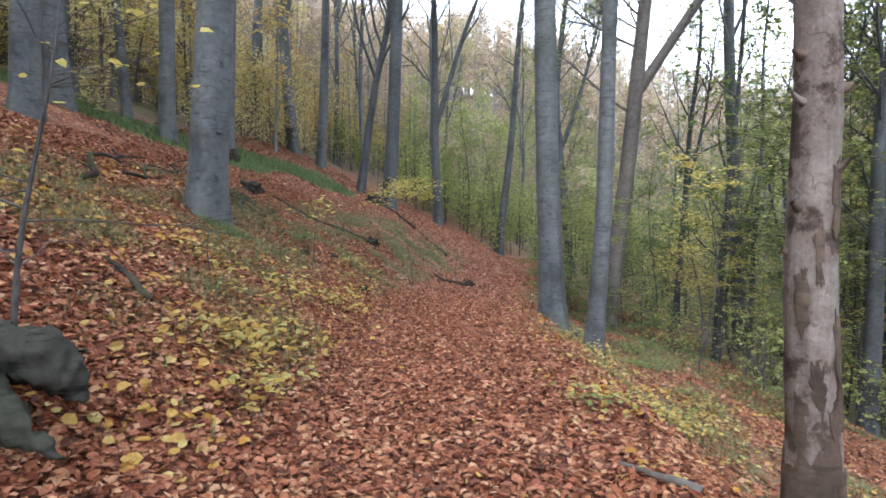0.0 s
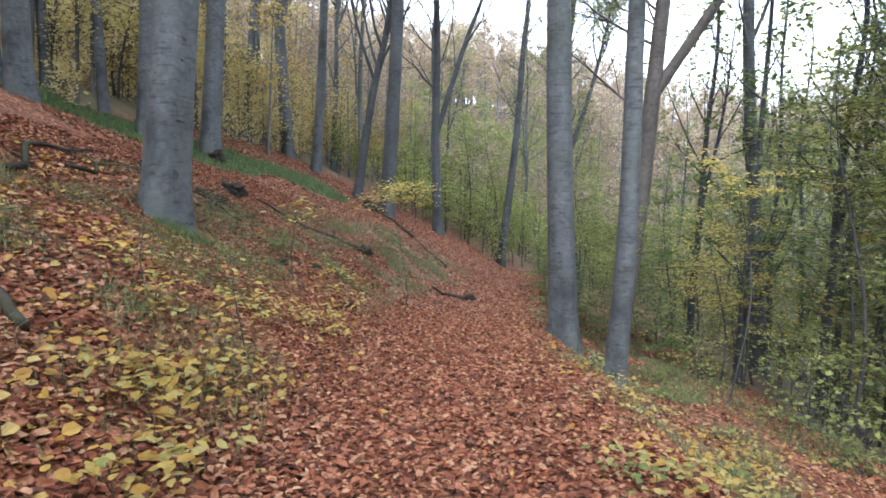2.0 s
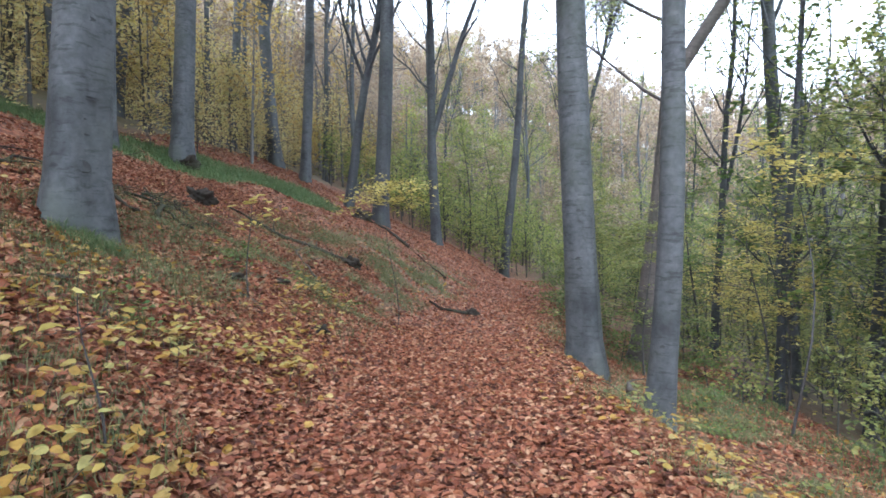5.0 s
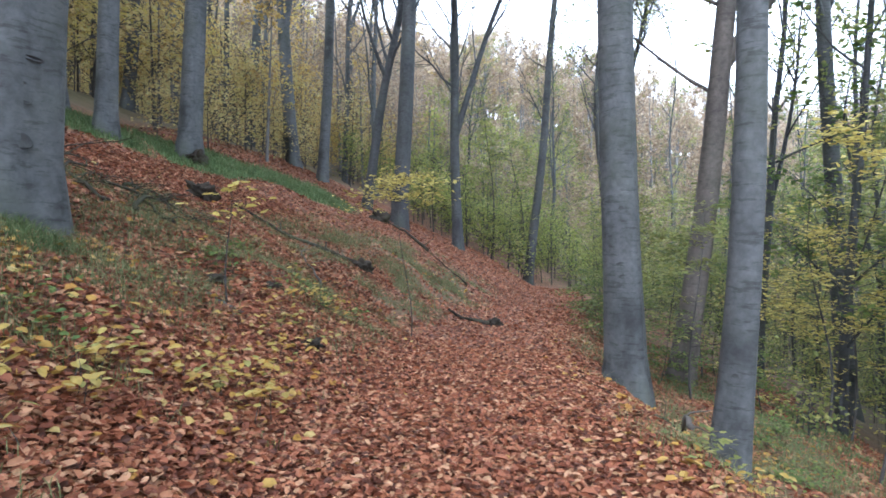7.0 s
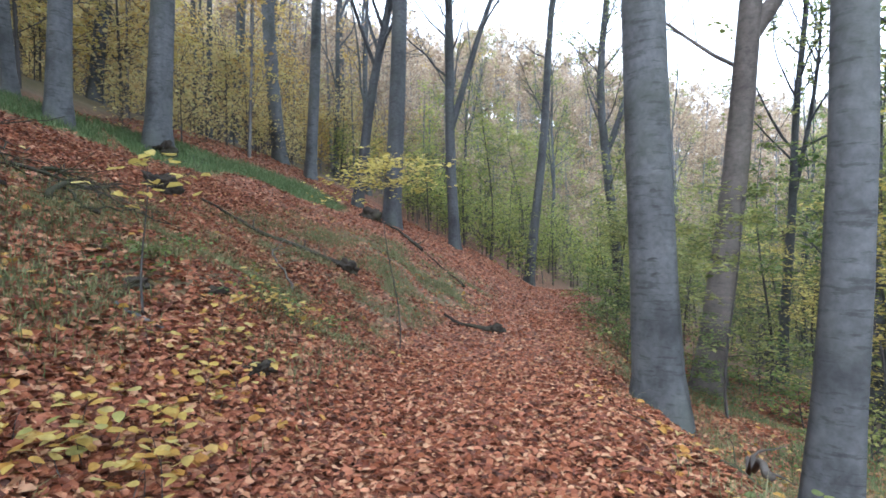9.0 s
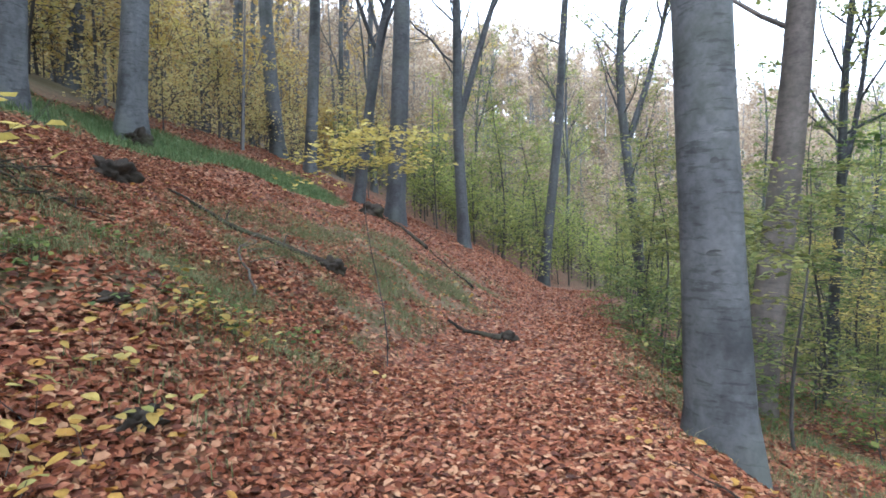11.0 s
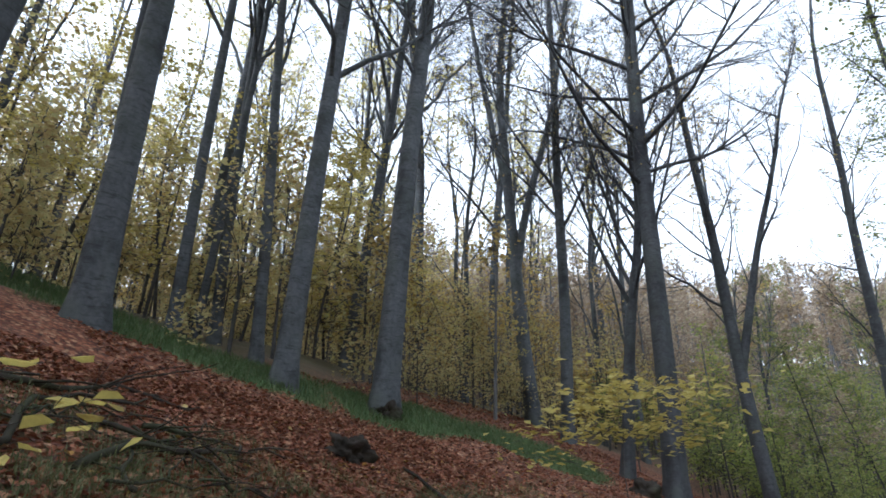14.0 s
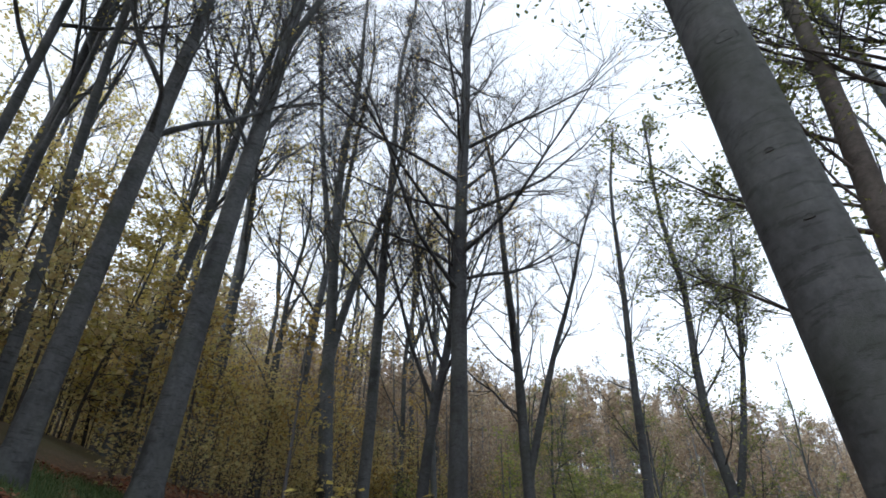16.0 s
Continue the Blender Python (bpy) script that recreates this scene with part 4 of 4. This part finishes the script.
def lump(name, label, category, x, y, sx, sy, sz, mat, seed, jag=0.25):
    """A weathered stump or stone: a rough rounded block sunk into the ground."""
    rng = np.random.default_rng(seed + 300)
    bm = bmesh.new()
    bmesh.ops.create_icosphere(bm, subdivisions=4, radius=1)
    for v in bm.verts:
        p = v.co * 1.7
        k = 1 + jag * (noise.noise(p + Vector((seed, 0, 0))) + 0.5 * noise.noise(p * 2.7) + 0.25 * noise.noise(p * 6))
        v.co = Vector((v.co.x * sx * k, v.co.y * sy * k, v.co.z * sz * k + sz * 0.35))
    me = bpy.data.meshes.new(name)
    bm.to_mesh(me)
    bm.free()
    for p in me.polygons:
        p.use_smooth = True
    me.materials.append(mat)
    ob = tagged(new(name, me), label, category)
    ob.location = (x, y, float(lay(x, y)))
    ob.rotation_euler = (0, 0, rng.uniform(0, 6))
    return ob


lump("rotten_stump", "dark rotten stump remnant on the bank", "stump", -2.1, 15.2, 0.24, 0.15, 0.13, M_MOSSY, 1, 0.7)
lump("rotten_stump", "dark hollow stump with moss on the bank", "stump", -5.12, 14.75, 0.28, 0.2, 0.2, M_MOSSY, 2, 0.8)
lump("rotten_stump", "dark root lump beside a beech foot", "stump", -6.9, 18.2, 0.26, 0.2, 0.2, M_MOSSY, 3, 0.8)
lump("rotten_stump", "dark stump remnant beside the path log", "stump", 0.5, 16.5, 0.17, 0.12, 0.12, M_MOSSY, 4, 0.5)
lump("wood_chunk", "dark weathered chunk of wood in the leaves", "wood", -1.42, 9.4, 0.10, 0.075, 0.06, M_MOSSY, 5, 0.9)
lump("stone", "dark mossy stone in the leaf litter", "stone", -2.45, 9.6, 0.12, 0.07, 0.05, M_MOSSY, 6, 0.6)
lump("stone", "dark stone in the leaf litter", "stone", -2.1, 10.2, 0.09, 0.07, 0.045, M_MOSSY, 7, 0.7)
lump("root_clump", "brown torn root clump beside the slender beech", "root", 2.45, 9.6, 0.13, 0.12, 0.12, M_MOSSY, 8, 0.8)
lump("rotten_stump", "dark mossy stump foot below the slanting tree", "stump", -3.2, 23.6, 0.4, 0.3, 0.3, M_MOSSY, 9, 0.5)


def snag():
    """The dead peeled trunk beside the path."""
    rng = np.random.default_rng(5)
    x, y = 2.05, 3.2
    z0 = float(lay(x, y))
    root = tagged(new("dead_tree"), "dead brown trunk with flaking bark and broken stubs", "tree")
    root.location = (x, y, z0)
    u = np.linspace(0, 1, 70)
    pts = np.stack([-0.10 * u * 2 + 0.015 * np.sin(u * 19), 0.1 * u + 0.015 * np.cos(u * 17), -0.2 + u * 6.4], 1)
    v, q = tubes(pts[None], (0.145 * (1 - 0.45 * u) * (1 + 0.25 * np.exp(-u * 22)))[None], 40)
    ring = v.reshape(70, 40, 3)
    for i in range(70):
        for j in range(40):
            p = Vector(ring[i, j])
            flake = 1 + 0.05 * noise.noise(p * 5) + 0.07 * max(-0.25, min(0.25, noise.noise(Vector((p.x * 9, p.y * 9, p.z * 4))) * 1.5))
            ring[i, j, :2] = pts[i, :2] + (ring[i, j, :2] - pts[i, :2]) * flake
    part("trunk", mesh_of("trunk", ring.reshape(-1, 3), [q], [M_DEAD]), root)
    for h, az, ln in ((2.55, 200, 0.10), (2.35, 20, 0.12), (1.75, 170, 0.07), (2.2, 300, 0.1), (3.1, 100, 0.12), (2.8, 196, 0.06), (2.0, 192, 0.06), (2.62, 350, 0.08), (1.2, 230, 0.04)):
        a = radians(az)
        at = np.array([-0.2 * h / 6.4 + 0.1 * math.cos(a), 0.1 * h / 6.4 + 0.1 * math.sin(a), h])
        c = sprout(rng, at[None], np.array([[math.cos(a), math.sin(a), 0.3]]), ln, 5, 0.1, 0.1)
        sv, sq = tubes(c, (0.034 if ln < 0.09 else 0.022) * np.linspace(1.2, 0.4, 5)[None], 9)
        part("stub", mesh_of("stub", sv, [sq], [M_OLDBARK if ln < 0.09 else M_DEAD]), root)
    # old bark still clinging to the foot and in strips above it
    def clinging(h, az, wide, tall, seed):
        k = np.random.default_rng(seed)
        n, m = 12, 9
        bm = bmesh.new()
        grid = []
        for layer in (0.010, -0.02):
            rows = []
            for i in range(n + 1):
                row = []
                for j in range(m + 1):
                    s, t = j / m * 2 - 1, i / n * 2 - 1
                    a = radians(az) + s * wide + 0.2 * noise.noise(Vector((t * 2.3, s * 1.5, seed * 3.7)))
                    hh = h + t * tall / 2 * (1 - 0.25 * s * s) + 0.09 * noise.noise(Vector((s * 3.1, t * 2, seed * 5.1)))
                    w = min(1.0, max(0.0, (hh + 0.2) / 6.4))
                    edge = max(abs(s), abs(t)) > 0.95
                    rad = 0.145 * (1 - 0.45 * w) * (1 + 0.25 * math.exp(-w * 22)) * 1.015 + (layer if not edge else layer * 0.6) + 0.007 * noise.noise(Vector((math.cos(a) * 2.5, math.sin(a) * 2.5, hh * 13)))
                    row.append(bm.verts.new((-0.2 * w + 0.015 * math.sin(w * 19) + rad * math.cos(a), 0.1 * w + 0.015 * math.cos(w * 17) + rad * math.sin(a), hh)))
                rows.append(row)
            grid.append(rows)
        for rows in grid:
            for i in range(n):
                for j in range(m):
                    bm.faces.new((rows[i][j], rows[i][j + 1], rows[i + 1][j + 1], rows[i + 1][j]))
        rim = [(0, j) for j in range(m)] + [(i, m) for i in range(n)] + [(n, j) for j in range(m, 0, -1)] + [(i, 0) for i in range(n, 0, -1)]
        for (i, j), (a, b) in zip(rim, rim[1:] + rim[:1]):
            bm.faces.new((grid[0][i][j], grid[1][i][j], grid[1][a][b], grid[0][a][b]))
        bmesh.ops.recalc_face_normals(bm, faces=bm.faces)
        me = bpy.data.meshes.new("bark_patch")
        bm.to_mesh(me)
        bm.free()
        me.materials.append(M_OLDBARK)
        part("bark_patch", me, root, "dark flaking patch of old bark")
    for i in range(7):
        clinging(0.22 + 0.05 * (i % 3), 15 + i * 51, 0.62, 0.75 + 0.12 * (i % 2), i + 1)
    for i, (h, az, wide, tall) in enumerate(((0.85, 216, 0.22, 0.30), (0.75, 285, 0.16, 0.5), (1.15, 300, 0.16, 0.6), (1.5, 220, 0.24, 0.35), (1.05, 250, 0.2, 0.3), (2.05, 290, 0.2, 0.4), (1.75, 255, 0.14, 0.28))):
        clinging(h, az, wide, tall, i + 21)


snag()


def old_stump():
    """The grey stump with arching roots on the bank at the start."""
    x, y = -2.0, 2.45
    z0 = float(lay(x, y))
    root = tagged(new("root_stump"), "weathered grey-green stump with thick arching roots", "stump")
    root.location = (x, y, z0)
    for name, way, r in (("stump", ((-0.25, 0.05, -0.2), (-0.22, 0.05, 0.12), (-0.15, 0.03, 0.28), (-0.05, 0.02, 0.33)), (0.22, 0.2, 0.16, 0.11)),
                         ("root", ((-0.2, 0.0, 0.22), (0.05, 0.0, 0.27), (0.28, 0.02, 0.22), (0.42, 0.05, 0.12), (0.47, 0.05, 0.02)), (0.13, 0.12, 0.10, 0.075, 0.004)),
                         ("root", ((-0.1, -0.05, 0.2), (0.12, -0.15, 0.12), (0.32, -0.22, 0.02), (0.55, -0.25, -0.12)), (0.15, 0.12, 0.08, 0.004)),
                         ("root", ((-0.2, 0.1, 0.2), (0.02, 0.3, 0.2), (0.2, 0.5, 0.12)), (0.1, 0.07, 0.004))):
        p = np.array(way, float)
        k = len(p)
        f = np.linspace(0, k - 1, 40)
        c = np.stack([np.interp(f, range(k), p[:, i]) for i in range(3)], 1)
        c[1:-1] = (c[:-2] + c[1:-1] * 2 + c[2:]) / 4
        v, q = tubes(c[None], np.interp(f, range(k), r)[None], 24)
        for i in range(len(v)):
            w = Vector(v[i]) * 6
            v[i] += 0.040 * np.array(noise.noise_vector(w)) + 0.026 * np.array(noise.noise_vector(w * 3)) + 0.012 * np.array(noise.noise_vector(Vector((w.x * 3, w.y * 3, w.z * 9))))
        part(name, mesh_of(name, v, [q], [M_OLDROOT]), root)


M_OLDROOT = bark_material("weathered_root", (0.046, 0.044, 0.037), (0.013, 0.013, 0.011), (0.022, 0.028, 0.015), 0.9, 0.65)
M_OLDROOT.node_tree.nodes["Principled BSDF"].inputs["Specular IOR Level"].default_value = 0.05
old_stump()


# ---- seedlings with rounded leaves ----
LOBES = ((-0.02, 0.0), (0.08, 0.24), (0.32, 0.37), (0.60, 0.31), (0.84, 0.15), (1.0, 0.0))


def rounded(at, size, rng, tilt=0.25):
    """Rounded flat leaves, a fan of triangles each."""
    shape = list(LOBES) + [(a, -b) for a, b in LOBES[-2:0:-1]]
    m, n = len(shape), len(at)
    s = size * rng.uniform(0.7, 1.2, n)
    ang = rng.uniform(0, 6.28, n)
    d = unit(np.stack([np.cos(ang), np.sin(ang), rng.normal(-0.1, tilt, n)], 1))
    side_way = unit(np.cross(d, np.stack([rng.normal(0, tilt, n), rng.normal(0, tilt, n), np.ones(n)], 1)))
    nor = np.cross(side_way, d)
    v = np.empty((n, m + 1, 3))
    v[:, 0] = at + d * (s * 0.35)[:, None]
    for i, (a, b) in enumerate(shape):
        v[:, i + 1] = at + d * (a * s)[:, None] + side_way * (b * s)[:, None] + nor * (s * (0.14 * abs(b) - 0.10 * a * a))[:, None]
    i = np.arange(n)[:, None] * (m + 1)
    return v.reshape(-1, 3), np.concatenate([i + [0, 1 + j, 1 + (j + 1) % m] for j in range(m)])


def seedling(x, y, height, n_stem, per, size, leaf, seed, label="low seedling with yellow-green rounded leaves"):
    rng = np.random.default_rng(seed + 5000)
    root = tagged(new("beech_seedling"), label, "seedling", "seedlings beside the path")
    z0 = float(lay(x, y))
    root.location = (x, y, z0)
    spread = rng.normal(0, 0.16, (n_stem, 2))
    base = np.stack([spread[:, 0], spread[:, 1], lay(x + spread[:, 0], y + spread[:, 1]) - z0 - 0.02], 1)
    C = sprout(rng, base, unit(np.stack([rng.normal(0, 0.25, n_stem), rng.normal(0, 0.25, n_stem), np.ones(n_stem)], 1)), height * rng.uniform(0.6, 1.1, n_stem), 5, 0.0, 0.1)
    for c in C:
        v, q = tubes(c[None], 0.003 * np.linspace(1.2, 0.5, 5)[None], 4)
        part("stem", mesh_of("stem", v, [q], [M_TWIG]), root)
    at = np.repeat(C[:, -1], per, 0) + rng.normal(0, 0.07, (n_stem * per, 3)) * np.array([1.3, 1.3, 0.5])
    lv, lf = rounded(at, size, rng)
    part("foliage", mesh_of("foliage", lv, [lf], [leaf], smooth=False), root)
    return root


M_SEED = leaf_material("seedling_leaf", [(0, (0.32, 0.19, 0.04)), (0.4, (0.39, 0.29, 0.075)), (0.8, (0.36, 0.32, 0.12)), (1, (0.20, 0.21, 0.06))], 0.4)
for i, (x, y) in enumerate(((-1.55, 4.55), (-1.85, 4.35), (-1.35, 4.25), (-1.65, 4.85), (-1.25, 3.75), (-1.5, 5.3), (-1.95, 7.35), (-1.85, 6.3), (-1.4, 7.85), (-1.55, 7.6), (-1.75, 10.9), (-1.75, 9.75), (-1.5, 8.95), (-1.75, 10.7), (-2.0, 6.8), (-2.1, 5.6), (-2.6, 6.2))):
    seedling(x, y, 0.22, 6, 11, 0.066, M_SEED, i)
for i, (x, y) in enumerate(((1.15, 4.7), (1.35, 4.9), (2.15, 7.9), (1.9, 8.1), (2.65, 6.25), (2.3, 6.0), (2.9, 6.8), (3.2, 7.2), (2.0, 5.4), (3.4, 8.0), (2.7, 8.6), (1.7, 6.6))):
    seedling(x, y, 0.18, 6, 10, 0.058, M_SEED if i % 3 else M_GREENY, i + 100)


for i, (x, y) in enumerate(((-2.66, 9.94), (-2.55, 10.05), (-2.05, 11.0), (-1.95, 11.15), (-2.33, 7.33), (-1.7, 11.9), (-2.9, 11.3), (3.6, 11.4), (4.1, 11.9), (4.4, 12.6), (3.3, 9.8), (3.9, 10.4))):
    seedling(x, y, 0.15, 8, 12, 0.05, M_GREEN, i + 200, "low dark green leafy herb among fallen leaves")
sapling("beech_sapling", "thin bare sapling stem with a few yellow leaves", -1.49, 5.47, 0.85, 0.3, 5, 16, M_YELLOW, 7, 0.06, 0.008, 0.5)
sapling("beech_sapling", "short dead sapling stem with curled leaves", -2.48, 6.0, 0.5, 0.25, 5, 12, M_MAPLE, 8, 0.06, 0.009, 0.4)


# ---- grass and herbs ----
def grass(name, label, mat, n, x0, x1, y0, y1, chance, height, width, seed, spread=0.6):
    rng = np.random.default_rng(seed)
    x, y = rng.uniform(x0, x1, n), rng.uniform(y0, y1, n)
    keep = rng.uniform(0, 1, n) < chance(x, y)
    x, y = x[keep], y[keep]
    v, f = blades(np.stack([x, y, lay(x, y) - 0.01], 1), height, width, rng, spread)
    return tagged(new(name, mesh_of(name, v, [f], [mat], smooth=False)), label, "grass", kind="stuff")


grass("shelf_grass", "short green grass on the shelf of the bank", M_GRASS, 120000, -14, -4, 11, 26, moss_mask, 0.16, 0.006, 91)
tuft = lambda x, y: np.clip(herb_mask(x, y) * (vnoise(x, y, 0.45, 12) - 0.22) * 2.0, 0, 1)
grass("bank_grass", "dry olive grass tufts among the leaves", M_DRY, 520000, -5.5, 4.5, 2.5, 24, tuft, 0.13, 0.0034, 92, 0.8)
grass("bank_herb", "green herbs and grass tufts among the leaves", M_GRASS, 60000, -5.5, 6, 3, 24, lambda x, y: tuft(x, y) * (vnoise(x, y, 0.8, 13) > 0.6), 0.11, 0.003, 93, 0.8)
grass("slope_grass", "green grass patches on the slope below the path", M_GRASS, 26000, 2.9, 8.0, 8.5, 19, lambda x, y: (vnoise(x, y, 1.3, 41) > 0.58) * 1.0, 0.13, 0.0045, 95, 0.8)
grass("foot_grass", "green grass tuft at the foot of a beech", M_GRASS, 900, -3.5, -2.95, 7.95, 8.45, lambda x, y: 0.9 + 0 * x, 0.16, 0.004, 94, 0.7)


# ---- fallen leaves ----
def litter(name, label, mat, n, x0, x1, y0, y1, chance, size, seed, shape=0.62, tilt=0.42, lift=0.022, oval=False):
    rng = np.random.default_rng(seed)
    x, y = rng.uniform(x0, x1, n), rng.uniform(y0, y1, n)
    keep = rng.uniform(0, 1, n) < chance(x, y)
    x, y = x[keep], y[keep]
    at = np.stack([x, y, lay(x, y) + rng.uniform(0.004, lift * 1.6, len(x))], 1)
    e = 0.05
    up = unit(np.stack([(lay(x - e, y) - lay(x + e, y)) / (2 * e), (lay(x, y - e) - lay(x, y + e)) / (2 * e), np.ones(len(x))], 1))
    v, f = leaves(at, size, rng, tilt, shape, up, oval)
    return tagged(new(name, mesh_of(name, v, [f], [mat], smooth=False)), label, "leaves", kind="stuff")


bare = lambda x, y: (1 - moss_mask(x, y)) * (1 - 0.7 * herb_mask(x, y))
litter("path_litter", "rust-red fallen beech leaves covering the path", M_RUST, 82000, -1.9, 1.9, 0.3, 13, bare, 0.057, 101, oval=True)
litter("bank_litter", "rust and brown fallen leaves on the bank", M_RUST, 100000, -7, -1.6, 1, 18, bare, 0.07, 102)
litter("near_litter", "rust and tan fallen leaves on the bank beside the path", M_RUST, 56000, -4.2, -1.3, 2, 13.5, lambda x, y: 1 - 0.7 * herb_mask(x, y), 0.059, 107, oval=True)
litter("far_litter", "fallen leaves along the far path and bank", M_RUST, 56000, -9, 4, 12.5, 30, bare, 0.085, 103)
litter("slope_litter", "fallen leaves on the slope below the path", M_RUST, 66000, 1.3, 8, 2, 20, lambda x, y: 0.8 * bare(x, y), 0.072, 104)
litter("back_litter", "fallen leaves behind the start of the walk", M_RUST, 6000, -3, 3, -4, 0.5, bare, 0.1, 105)
yellowish = lambda x, y: np.clip((vnoise(x, y, 1.1, 21) - 0.45) * 2.5, 0.04, 1) * np.clip((np.abs(x - path_x(y)) - 0.8) / 0.6, 0.012, 1) * np.clip((14 - y) / 6, 0.25, 1)
litter("yellow_litter", "yellow and pale fallen leaves among the rust ones", M_MAPLE, 14000, -6, 4.5, 1, 20, yellowish, 0.075, 106, 0.75, 0.35, 0.03, True)

patchy = lambda x, y: np.clip((vnoise(x, y, 0.8, 33) * 0.6 + vnoise(x, y, 0.3, 34) * 0.5 - 0.42) * 3, 0, 1)
litter("yellow_patch_litter", "patches of golden and pale yellow fallen leaves on the bank", M_MAPLE, 4200, -5.0, -1.1, 2.6, 9.0, lambda x, y: patchy(x, y) ** 2, 0.07, 108, 0.75, 0.4, 0.04, True)
litter("slope_yellow_litter", "yellow and tan leaves caught in herbs on the slope", M_MAPLE, 2600, 1.5, 5.5, 3.0, 12.0, lambda x, y: patchy(x, y) ** 2, 0.06, 109, 0.75, 0.5, 0.05, True)

# single leaves lying on the path where one walks
LEAF_SHAPES = []
for k in range(6):
    lr = np.random.default_rng(k + 60)
    lv, lf = leaves(np.zeros((1, 3)), 0.078, lr, 0.3, oval=True)
    LEAF_SHAPES.append(mesh_of("leaf", lv, [lf], [M_RUST if k < 5 else M_MAPLE], smooth=False))
rl = np.random.default_rng(77)
for k in range(280):
    x, y = rl.uniform(-1.0, 1.0), rl.uniform(2.2, 11.5)
    leaf = new("leaf", LEAF_SHAPES[k % 6])
    leaf.parent = GROUND
    leaf.matrix_basis = pose(x, y, float(lay(x, y)) + 0.035, rl.uniform(-20, 20), rl.uniform(-20, 20), rl.uniform(0, 360))
